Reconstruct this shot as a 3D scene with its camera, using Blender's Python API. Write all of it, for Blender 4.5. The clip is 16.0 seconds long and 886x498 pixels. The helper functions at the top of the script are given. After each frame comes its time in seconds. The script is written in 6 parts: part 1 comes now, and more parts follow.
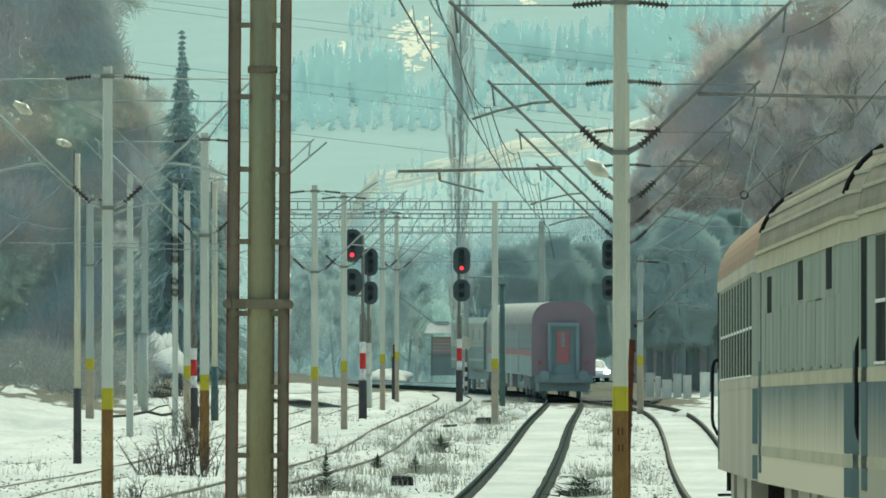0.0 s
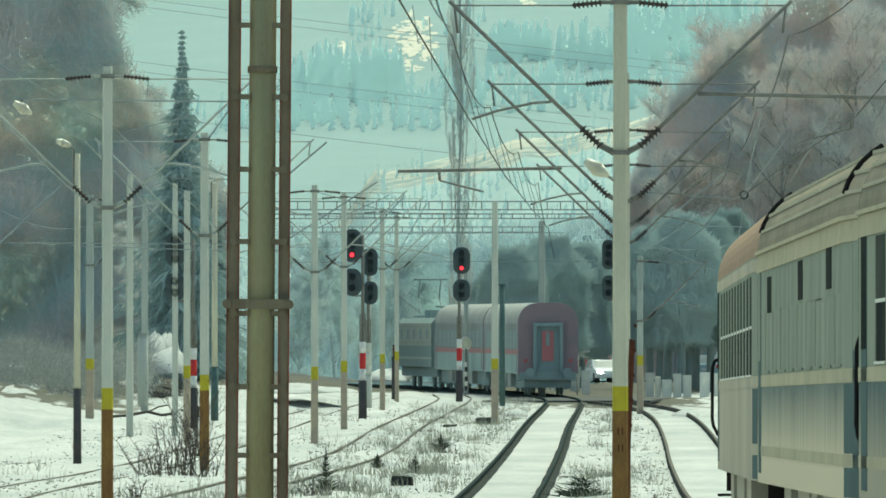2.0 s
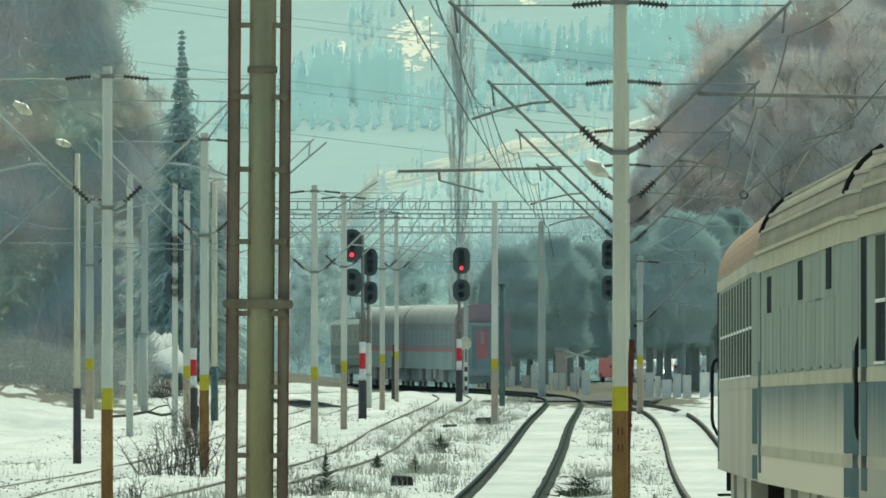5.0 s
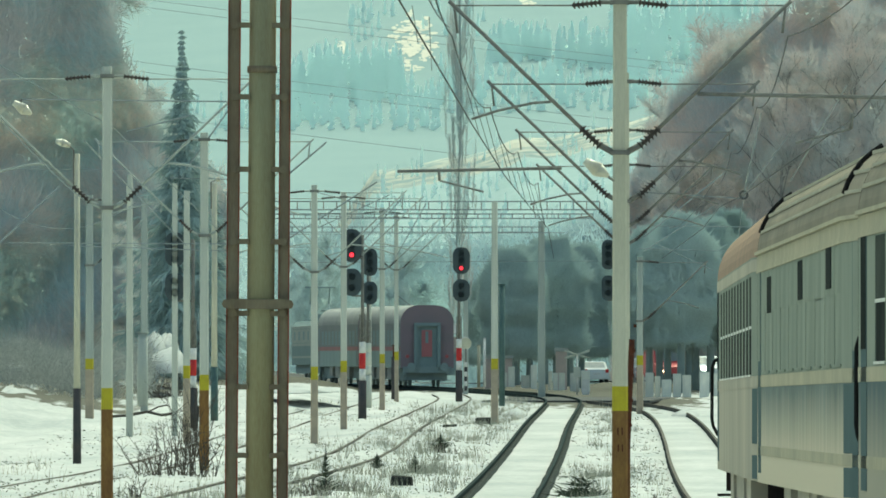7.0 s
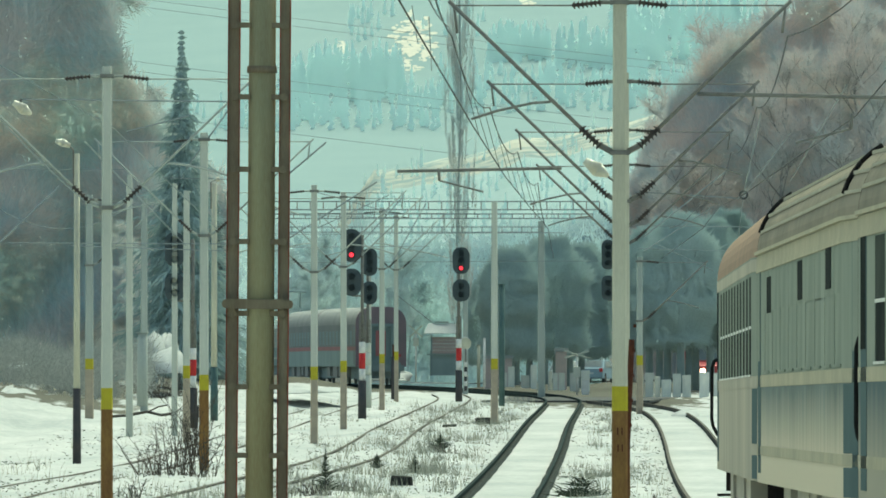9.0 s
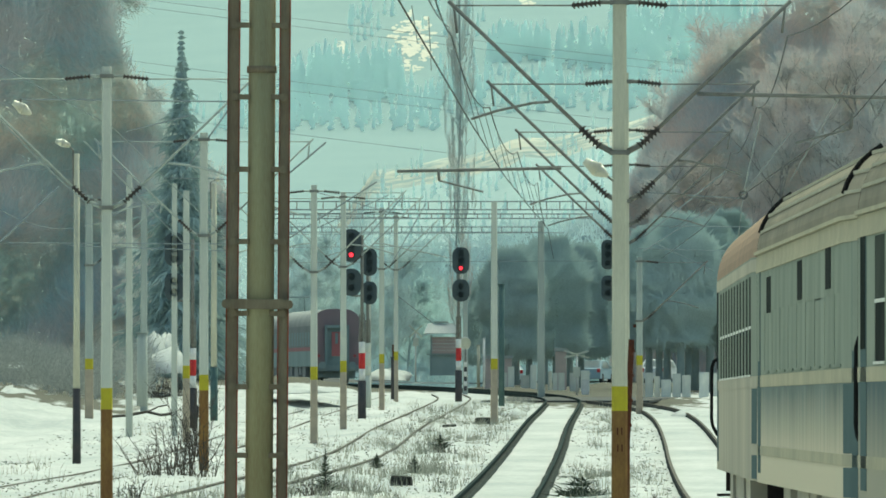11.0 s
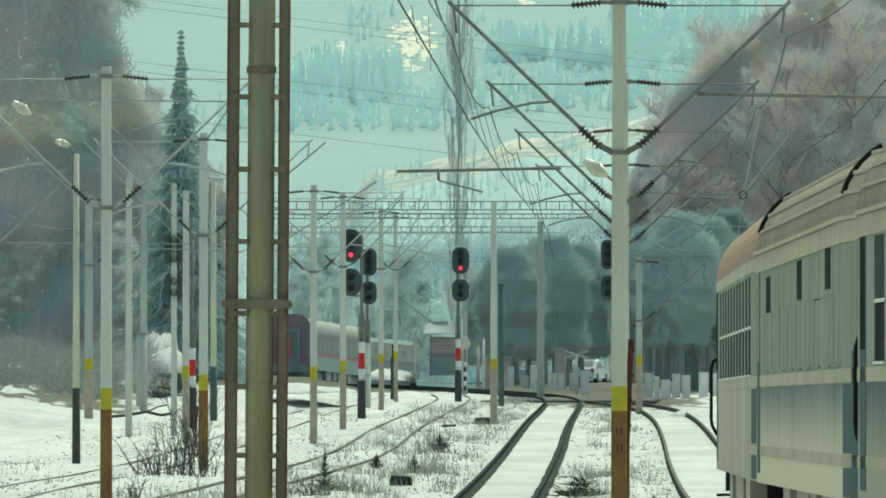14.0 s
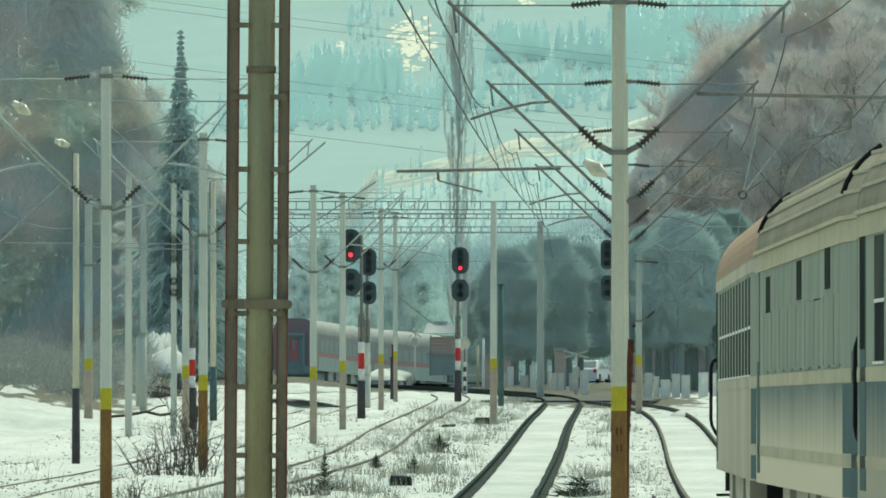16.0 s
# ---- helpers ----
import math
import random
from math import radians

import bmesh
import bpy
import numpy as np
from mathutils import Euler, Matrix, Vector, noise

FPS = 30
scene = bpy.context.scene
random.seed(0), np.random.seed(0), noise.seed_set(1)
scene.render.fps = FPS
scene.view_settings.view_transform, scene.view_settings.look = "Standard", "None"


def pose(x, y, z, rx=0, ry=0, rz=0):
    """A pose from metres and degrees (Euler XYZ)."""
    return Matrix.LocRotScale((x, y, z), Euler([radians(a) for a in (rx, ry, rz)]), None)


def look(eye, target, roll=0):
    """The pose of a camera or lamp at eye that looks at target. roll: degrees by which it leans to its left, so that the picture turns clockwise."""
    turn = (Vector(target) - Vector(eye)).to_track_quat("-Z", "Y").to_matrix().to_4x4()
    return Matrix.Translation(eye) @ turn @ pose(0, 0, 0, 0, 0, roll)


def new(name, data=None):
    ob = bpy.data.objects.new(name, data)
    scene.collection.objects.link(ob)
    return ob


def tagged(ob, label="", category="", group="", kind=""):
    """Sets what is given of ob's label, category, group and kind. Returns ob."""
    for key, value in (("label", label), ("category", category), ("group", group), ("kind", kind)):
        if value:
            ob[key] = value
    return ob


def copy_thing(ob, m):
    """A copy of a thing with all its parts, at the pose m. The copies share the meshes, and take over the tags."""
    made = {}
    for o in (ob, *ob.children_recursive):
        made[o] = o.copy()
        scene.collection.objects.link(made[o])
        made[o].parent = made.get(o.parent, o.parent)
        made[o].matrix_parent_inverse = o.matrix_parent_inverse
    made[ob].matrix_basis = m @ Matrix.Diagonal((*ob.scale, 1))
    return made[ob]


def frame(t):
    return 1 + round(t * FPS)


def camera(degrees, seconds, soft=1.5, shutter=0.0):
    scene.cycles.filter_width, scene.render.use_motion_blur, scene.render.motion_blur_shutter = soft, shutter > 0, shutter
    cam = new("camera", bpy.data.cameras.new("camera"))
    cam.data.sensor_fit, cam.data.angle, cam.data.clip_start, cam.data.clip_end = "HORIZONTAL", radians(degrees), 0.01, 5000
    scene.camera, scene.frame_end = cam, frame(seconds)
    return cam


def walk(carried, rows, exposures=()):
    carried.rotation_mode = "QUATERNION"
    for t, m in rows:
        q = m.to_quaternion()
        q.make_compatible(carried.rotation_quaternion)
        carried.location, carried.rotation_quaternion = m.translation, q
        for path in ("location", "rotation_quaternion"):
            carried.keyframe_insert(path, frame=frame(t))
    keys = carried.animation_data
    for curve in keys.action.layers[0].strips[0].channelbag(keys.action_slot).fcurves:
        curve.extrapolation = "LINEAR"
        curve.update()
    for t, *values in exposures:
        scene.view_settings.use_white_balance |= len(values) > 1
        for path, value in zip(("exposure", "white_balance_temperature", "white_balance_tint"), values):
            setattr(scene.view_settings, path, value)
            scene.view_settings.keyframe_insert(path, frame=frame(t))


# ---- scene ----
EXPO, KELVIN, TINT = 0.34, 6450, -22
SKY, SUN = 0.22, 0.5
# camera: a long lens on a station platform, almost still
cam = camera(4.49, 16.0, soft=1.7)
EYE = (0, 0, 1.8)


def aim(drift):
    """The view down the line, drifting a few centimetres to the right at a kilometre."""
    return look(EYE, (drift * 0.0785, 1000, 15.75))


walk(cam, [(0.0, aim(0.0)), (4.0, aim(0.2)), (8.0, aim(0.5)), (12.0, aim(1.0)), (16.0, aim(1.6))],
     [(0.0, EXPO, KELVIN, TINT), (16.0, EXPO, KELVIN, TINT)])

# hazy winter daylight
world = bpy.data.worlds.new("winter_sky")
scene.world = world
world.use_nodes = True
wn = world.node_tree.nodes
sky = wn.new("ShaderNodeTexSky")
sky.sky_type, sky.sun_disc = "NISHITA", False
sky.sun_elevation, sky.sun_rotation = radians(52), radians(12)
sky.air_density, sky.dust_density, sky.ozone_density = 0.75, 7.0, 0.8
world.node_tree.links.new(sky.outputs[0], wn["Background"].inputs[0])
wn["Background"].inputs[1].default_value = SKY
sun = new("sun", bpy.data.lights.new("sun", "SUN"))
sun.data.energy, sun.data.angle, sun.data.color = SUN, radians(25), (1.0, 0.95, 0.87)
sun.matrix_world = look((13, 60, 79), (0, 0, 0))


# places given by their bearing and rise from the eye, in 20000ths, and their distance
def across(bearing, d):
    return (bearing - 784) / 20000 * d


def level(rise, d):
    return 1.8 + (720 - rise) / 20000 * d


# ---- materials ----
def mat(name, col, col2=None, rough=0.7, metal=0.0, scale=3.0, bump=0.2, fine=40.0, spread=0.45, stretch=(1, 1, 1), rand=0.0,
        island=0.0, spec=None, thin=0.0):
    """Two colours mixed by coarse and fine noise, with fine relief."""
    m = bpy.data.materials.new(name)
    m.use_nodes = True
    nt = m.node_tree
    n, l = nt.nodes, nt.links
    b = n["Principled BSDF"]
    col2 = col2 or tuple(c * 0.72 for c in col)
    co = n.new("ShaderNodeTexCoord")
    mp = n.new("ShaderNodeMapping")
    mp.inputs["Scale"].default_value = stretch
    l.new(co.outputs["Object"], mp.inputs[0])
    big, small = n.new("ShaderNodeTexNoise"), n.new("ShaderNodeTexNoise")
    for t, s in ((big, scale), (small, fine)):
        t.inputs["Scale"].default_value = s
        t.inputs["Detail"].default_value = 5
        l.new(mp.outputs[0], t.inputs[0])
    add = n.new("ShaderNodeMath")
    add.operation = "MULTIPLY_ADD"
    l.new(small.outputs[0], add.inputs[0])
    add.inputs[1].default_value = 0.5
    l.new(big.outputs[0], add.inputs[2])
    ramp = n.new("ShaderNodeMapRange")
    l.new(add.outputs[0], ramp.inputs[0])
    ramp.inputs[1].default_value, ramp.inputs[2].default_value = 0.75 - spread / 2, 0.75 + spread / 2
    fac = ramp.outputs[0]
    mix = n.new("ShaderNodeMixRGB")
    l.new(fac, mix.inputs[0])
    mix.inputs[1].default_value, mix.inputs[2].default_value = (*col, 1), (*col2, 1)
    out = mix.outputs[0]
    if rand or island:
        src = n.new("ShaderNodeObjectInfo").outputs["Random"] if rand else n.new("ShaderNodeNewGeometry").outputs["Random Per Island"]
        k = rand or island
        mr = n.new("ShaderNodeMapRange")
        l.new(src, mr.inputs[0])
        mr.inputs[3].default_value, mr.inputs[4].default_value = 1 - k, 1 + k
        vm = n.new("ShaderNodeVectorMath")
        vm.operation = "SCALE"
        l.new(out, vm.inputs[0])
        l.new(mr.outputs[0], vm.inputs[3])
        out = vm.outputs[0]
    l.new(out, b.inputs["Base Color"])
    b.inputs["Specular IOR Level"].default_value = spec if spec is not None else (0.5 if rough < 0.35 else 0.12 if rough < 0.48 else 0.0)
    b.inputs["Roughness"].default_value, b.inputs["Metallic"].default_value = rough, metal
    if thin:
        tr, ms = n.new("ShaderNodeBsdfTranslucent"), n.new("ShaderNodeMixShader")
        l.new(out, tr.inputs[0])
        ms.inputs[0].default_value = thin
        l.new(b.outputs[0], ms.inputs[1])
        l.new(tr.outputs[0], ms.inputs[2])
        l.new(ms.outputs[0], n["Material Output"].inputs[0])
    if bump:
        bp = n.new("ShaderNodeBump")
        bp.inputs["Strength"].default_value, bp.inputs["Distance"].default_value = bump, 0.02
        l.new(small.outputs[0], bp.inputs["Height"])
        l.new(bp.outputs[0], b.inputs["Normal"])
    return m


def glow(name, col, power):
    m = mat(name, col, rough=0.3, bump=0)
    b = m.node_tree.nodes["Principled BSDF"]
    b.inputs["Emission Color"].default_value, b.inputs["Emission Strength"].default_value = (*col, 1), power
    return m


concrete = mat("concrete", (0.58, 0.56, 0.43), (0.45, 0.43, 0.33), 0.85, scale=1.2, fine=25, stretch=(2, 2, 0.35))
concrete_cold = mat("concrete_weathered", (0.58, 0.585, 0.495), (0.46, 0.475, 0.405), 0.85, scale=1.2, fine=25, stretch=(2, 2, 0.35))
concrete_dark = mat("concrete_old", (0.43, 0.455, 0.40), (0.34, 0.37, 0.335), 0.9, scale=1.2, fine=25, stretch=(2, 2, 0.35))
yellow = mat("yellow_paint", (0.50, 0.44, 0.045), (0.40, 0.33, 0.05), 0.6, scale=4)
brown_paint = mat("brown_base_paint", (0.25, 0.15, 0.055), (0.16, 0.085, 0.04), 0.8, scale=5, stretch=(1, 1, 0.3))
rust = mat("rusty_steel", (0.13, 0.05, 0.03), (0.07, 0.035, 0.025), 0.8, 0.3, scale=6)
steel_olive = mat("olive_steel", (0.33, 0.315, 0.19), (0.25, 0.215, 0.125), 0.6, 0.2, scale=2.5, stretch=(3, 3, 0.4))
steel_red = mat("red_brown_steel", (0.30, 0.075, 0.045), (0.16, 0.06, 0.04), 0.7, 0.2, scale=3, stretch=(2, 2, 0.4))
steel_green = mat("green_steel", (0.11, 0.16, 0.15), (0.08, 0.125, 0.12), 0.6, 0.2)
galv = mat("galvanised_tube", (0.24, 0.24, 0.21), (0.15, 0.14, 0.125), 0.6, 0.0, scale=6)
wire_mat = mat("wire", (0.10, 0.105, 0.10), (0.07, 0.072, 0.07), 0.6, 0.3, bump=0)
ceramic = mat("brown_porcelain", (0.105, 0.088, 0.075), (0.07, 0.062, 0.056), 0.6, bump=0)
snow_clean = mat("snow", (0.47, 0.485, 0.465), (0.34, 0.365, 0.355), 0.75, scale=0.6, fine=9, bump=0.5)
rail_mat = mat("rail_steel", (0.05, 0.065, 0.062), (0.03, 0.04, 0.04), 0.7, 0.0, scale=3)
rail_old = mat("rusty_rail", (0.17, 0.165, 0.145), (0.10, 0.095, 0.085), 0.8, 0.0, scale=3)
ballast = mat("wet_ballast", (0.075, 0.085, 0.08), (0.035, 0.04, 0.04), 0.8, scale=4, fine=30, bump=0.8)
asphalt = mat("wet_asphalt", (0.13, 0.135, 0.13), (0.085, 0.09, 0.088), 0.7, scale=1.0, fine=20)
black = mat("signal_black", (0.075, 0.092, 0.096), (0.09, 0.108, 0.112), 0.5)
black_paint = mat("black_paint", (0.06, 0.065, 0.068), (0.09, 0.08, 0.08), 0.6, scale=4)
white_paint = mat("white_paint", (0.72, 0.71, 0.66), (0.55, 0.54, 0.5), 0.6, scale=4)
red_paint = mat("red_paint", (0.55, 0.05, 0.05), (0.42, 0.05, 0.05), 0.6, scale=4)
red_lamp = glow("red_signal_light", (1.0, 0.03, 0.06), 1.5)
head_lamp = glow("headlight_white", (1.0, 0.93, 0.86), 16)
head_warm = glow("headlight_warm", (1.0, 0.75, 0.5), 10)
tail_lamp = glow("tail_light", (0.35, 0.08, 0.09), 0.1)
lamp_glass = mat("lamp_glass", (0.62, 0.6, 0.46), (0.5, 0.46, 0.34), 0.3, bump=0)
window_dark = mat("window_glass_dark", (0.015, 0.018, 0.018), (0.03, 0.034, 0.033), 0.12, bump=0)
pane_matte = mat("dirty_dark_pane", (0.028, 0.033, 0.03), (0.05, 0.055, 0.05), 0.6, bump=0, scale=1)
pane_dim = mat("dirty_grey_pane", (0.085, 0.095, 0.08), (0.06, 0.07, 0.06), 0.6, bump=0, scale=1)
window_grey = mat("window_blinds", (0.15, 0.165, 0.14), (0.12, 0.13, 0.11), 0.15, bump=0, scale=1)
rubber = mat("black_rubber", (0.02, 0.02, 0.02), (0.03, 0.028, 0.026), 0.8)
underfloor = mat("grimy_underframe", (0.05, 0.045, 0.04), (0.03, 0.028, 0.027), 0.9, scale=3)
alu = mat("bright_frame", (0.62, 0.62, 0.56), (0.45, 0.45, 0.4), 0.35, 0.4, bump=0)
# near coaches
cream_grey = mat("grey_coach_paint", (0.315, 0.34, 0.275), (0.235, 0.26, 0.21), 0.6, scale=0.7, fine=5, bump=0.03, stretch=(1, 1, 0.25))
cream_low = mat("dusty_grey_panel", (0.48, 0.44, 0.34), (0.37, 0.35, 0.28), 0.6, scale=0.7, fine=5, bump=0.03, stretch=(1, 1, 0.25))
blind_flush = mat("drawn_blinds", (0.305, 0.33, 0.265), (0.225, 0.25, 0.205), 0.6, bump=0, scale=0.8)
blue_grey = mat("blue_grey_paint", (0.125, 0.165, 0.16), (0.10, 0.135, 0.13), 0.6, scale=0.7, fine=6, bump=0.03, stretch=(1, 1, 0.25))
channel_paint = mat("brown_olive_steel", (0.25, 0.215, 0.145), (0.18, 0.14, 0.095), 0.7, 0.2, scale=3, stretch=(2, 2, 0.4))
pale_foot = mat("bare_concrete_foot", (0.46, 0.38, 0.28), (0.36, 0.31, 0.24), 0.9, scale=4)
cream = mat("cream_stripe", (0.47, 0.43, 0.31), (0.37, 0.35, 0.26), 0.6, scale=1.2, fine=8, bump=0.03)
roof_grey = mat("grey_roof", (0.29, 0.265, 0.205), (0.20, 0.19, 0.15), 0.6, scale=0.8, fine=6, stretch=(1, 0.3, 1), bump=0.08)
roof_rust = mat("rusty_red_roof", (0.36, 0.265, 0.195), (0.28, 0.225, 0.17), 0.6, scale=0.8, fine=6)


rib_pale = mat("pale_roof_rib", (0.42, 0.40, 0.31), (0.33, 0.32, 0.25), 0.6, scale=1.2, fine=6, stretch=(1, 0.3, 1), bump=0.05)


def dusty_side(name, paint, dust):
    """Coach paint under brake dust that thickens, in streaks, on the lower panels."""
    m = mat(name, paint, tuple(c * 0.78 for c in paint), 0.6, scale=0.7, fine=6, bump=0.03, stretch=(1, 1, 0.25))
    nt = m.node_tree
    n, l = nt.nodes, nt.links
    b = n["Principled BSDF"]
    under = b.inputs["Base Color"].links[0].from_socket
    co, sep, no = n.new("ShaderNodeTexCoord"), n.new("ShaderNodeSeparateXYZ"), n.new("ShaderNodeTexNoise")
    mp = n.new("ShaderNodeMapping")
    mp.inputs["Scale"].default_value = (1, 2.7, 0.16)
    l.new(co.outputs["Object"], sep.inputs[0])
    l.new(co.outputs["Object"], mp.inputs[0])
    l.new(mp.outputs[0], no.inputs[0])
    no.inputs["Scale"].default_value, no.inputs["Detail"].default_value = 1.3, 6
    add = n.new("ShaderNodeMath")
    add.operation = "MULTIPLY_ADD"
    l.new(no.outputs[0], add.inputs[0])
    add.inputs[1].default_value = 0.42
    l.new(sep.outputs["Z"], add.inputs[2])
    r = n.new("ShaderNodeMapRange")
    l.new(add.outputs[0], r.inputs[0])
    r.inputs[1].default_value, r.inputs[2].default_value, r.inputs[3].default_value, r.inputs[4].default_value = 2.15, 1.5, 0.0, 1.0
    mix = n.new("ShaderNodeMixRGB")
    l.new(r.outputs[0], mix.inputs[0])
    l.new(under, mix.inputs[1])
    mix.inputs[2].default_value = (*dust, 1)
    l.new(mix.outputs[0], b.inputs["Base Color"])
    return m


dusty_grey = dusty_side("dusty_grey_side", (0.22, 0.25, 0.225), (0.60, 0.54, 0.40))
dusty_blue = dusty_side("dusty_blue_side", (0.15, 0.185, 0.18), (0.38, 0.36, 0.28))
# the departing train: all its colours are paled and greyed to carry haze
far_red = mat("hazed_red_paint", (0.285, 0.215, 0.235), (0.24, 0.205, 0.215), 0.6, scale=1)
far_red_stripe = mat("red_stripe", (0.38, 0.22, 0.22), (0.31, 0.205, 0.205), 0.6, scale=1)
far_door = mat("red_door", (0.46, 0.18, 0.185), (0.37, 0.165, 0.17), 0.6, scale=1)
far_grey = mat("hazed_grey_paint", (0.26, 0.275, 0.27), (0.22, 0.24, 0.235), 0.5, scale=0.6, stretch=(1, 1, 0.3))
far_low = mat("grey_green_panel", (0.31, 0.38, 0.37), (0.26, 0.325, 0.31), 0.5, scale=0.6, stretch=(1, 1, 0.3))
far_roof = mat("hazed_roof", (0.33, 0.345, 0.325), (0.27, 0.285, 0.275), 0.7, scale=0.5)
far_dark = mat("hazed_gangway", (0.26, 0.325, 0.325), (0.23, 0.29, 0.29), 0.7)
far_frame = mat("hazed_running_gear", (0.29, 0.35, 0.345), (0.25, 0.31, 0.31), 0.8)
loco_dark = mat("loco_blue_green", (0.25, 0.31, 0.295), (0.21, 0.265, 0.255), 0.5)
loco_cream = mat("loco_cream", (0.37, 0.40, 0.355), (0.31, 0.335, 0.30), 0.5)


# ---- mesh tools ----
def box(bm, cx, cy, cz, sx, sy, sz):
    vs = [bm.verts.new((cx + a * sx / 2, cy + b * sy / 2, cz + c * sz / 2)) for a in (-1, 1) for b in (-1, 1) for c in (-1, 1)]
    for f in ((0, 1, 3, 2), (4, 6, 7, 5), (0, 4, 5, 1), (2, 3, 7, 6), (0, 2, 6, 4), (1, 5, 7, 3)):
        bm.faces.new([vs[i] for i in f])
    return vs


def rod(bm, a, b, r, r2=None, n=6, caps=True):
    a, b = Vector(a), Vector(b)
    r2 = r if r2 is None else r2
    w = (b - a).normalized()
    u = w.orthogonal().normalized()
    v = w.cross(u)
    ring = [[bm.verts.new(p + (u * math.cos(k * math.tau / n) + v * math.sin(k * math.tau / n)) * q) for k in range(n)]
            for p, q in ((a, r), (b, r2))]
    for k in range(n):
        f = bm.faces.new((ring[0][k], ring[0][(k + 1) % n], ring[1][(k + 1) % n], ring[1][k]))
        f.smooth = n > 5
    if caps:
        bm.faces.new(ring[0][::-1])
        bm.faces.new(ring[1])


def line(bm, pts, r, n=5):
    """One unbroken tube along a path."""
    pts = [Vector(p) for p in pts]
    rings = []
    for i, p in enumerate(pts):
        w = (pts[min(i + 1, len(pts) - 1)] - pts[max(i - 1, 0)]).normalized()
        u = w.cross(Vector((0.3, 0.9, 0.2)) if abs(w.y) < 0.9 else Vector((1, 0, 0))).normalized()
        v = w.cross(u)
        rings.append([bm.verts.new(p + (u * math.cos(k * math.tau / n) + v * math.sin(k * math.tau / n)) * r) for k in range(n)])
    for a, b in zip(rings, rings[1:]):
        for k in range(n):
            bm.faces.new((a[k], a[(k + 1) % n], b[(k + 1) % n], b[k]))
    bm.faces.new(rings[0][::-1])
    bm.faces.new(rings[-1])


def prism(bm, outline, y0, y1):
    """A closed outline of (x, z) drawn out along y."""
    rings = [[bm.verts.new((x, y, z)) for x, z in outline] for y in (y0, y1)]
    n = len(outline)
    for k in range(n):
        bm.faces.new((rings[0][k], rings[0][(k + 1) % n], rings[1][(k + 1) % n], rings[1][k]))
    bm.faces.new(rings[0][::-1])
    bm.faces.new(rings[1])


def mesh(name, bm, material, fix=True):
    if fix:
        bmesh.ops.recalc_face_normals(bm, faces=bm.faces)
    me = bpy.data.meshes.new(name)
    bm.to_mesh(me)
    bm.free()
    me.materials.append(material)
    return me


def part(name, bm, material, parent, label="", fix=True):
    ob = new(name, mesh(name, bm, material, fix))
    ob.parent = parent
    if label:
        tagged(ob, label)
    return ob


def thing(name, x, y, z, label, category, group="", rz=0.0):
    ob = new(name)
    ob.empty_display_size = 0.3
    ob.matrix_basis = pose(x, y, z, 0, 0, rz)
    return tagged(ob, label, category, group)


def shape(fn, *args, **kw):
    """A bmesh filled by one call of fn."""
    bm = bmesh.new()
    fn(bm, *args, **kw)
    return bm


def smooth_steps(points, t):
    """Smooth curve through (t, value) points."""
    n = len(points)
    if t <= points[0][0]:
        a, b = points[0], points[1]
        return a[1] + (b[1] - a[1]) / (b[0] - a[0]) * (t - a[0])
    if t >= points[-1][0]:
        a, b = points[-2], points[-1]
        return b[1] + (b[1] - a[1]) / (b[0] - a[0]) * (t - b[0])
    i = max(k for k in range(n - 1) if points[k][0] <= t)
    slope = lambda k: (points[min(k + 1, n - 1)][1] - points[max(k - 1, 0)][1]) / (points[min(k + 1, n - 1)][0] - points[max(k - 1, 0)][0])
    h = points[i + 1][0] - points[i][0]
    u = (t - points[i][0]) / h
    return ((2 * u**3 - 3 * u**2 + 1) * points[i][1] + (u**3 - 2 * u**2 + u) * h * slope(i)
            + (-2 * u**3 + 3 * u**2) * points[i + 1][1] + (u**3 - u**2) * h * slope(i + 1))


# ---- the lie of the land: distance along y, height of rail ----
GRADE = [(0, 0), (150, 0), (200, 0.0), (244, 0.23), (300, 0.64), (392, 1.31), (488, 2.02), (540, 2.4), (605, 2.87), (640, 3.05), (675, 3.15),
         (724, 3.1), (750, 2.75), (776, 2.45), (820, 2.35), (900, 2.4)]
rail_z = lambda y: smooth_steps(GRADE, y)
MAIN = [(60, -0.6), (120, -0.1), (175, 0.45), (217, 1.04), (244, 1.48), (300, 2.36), (390, 3.65), (470, 4.95), (500, 5.3), (528, 4.85), (549, 3.75),
        (570, 2.0), (598, -0.8), (626, -3.4), (650, -5.7), (675, -7.9), (700, -9.5), (724, -9.3), (750, -6.1), (772, -1.9), (800, 4.8)]
RIGHT = [(40, 6.0), (92, 4.82), (117, 4.68), (131, 4.78), (145, 4.88), (180, 5.15), (219, 5.5), (272, 6.25), (325, 7.15), (380, 8.0), (420, 8.45),
         (450, 8.5), (475, 8.0), (500, 6.9)]
LEFT_B = [(251.69924812030075, -3.952), (296.24778761061947, -2.4), (380.40909090909093, -1.446), (452.3783783783784, -0.362), (523.0625, 0.549), (560, 0.2)]
LEFT_C = [(200, -9.6), (243, -8.7), (264, -7.75), (296, -6.85), (356, -6.1), (429, -5.3), (519, -4.0), (560, -3.4)]
LEFT_D = [(200, -16.0), (300, -13.0), (400, -10.0), (470, -8.2), (540, -7.0)]
track_x = {k: (lambda y, p=p: smooth_steps(p, y)) for k, p in (("main", MAIN), ("right", RIGHT), ("b", LEFT_B), ("c", LEFT_C), ("d", LEFT_D))}


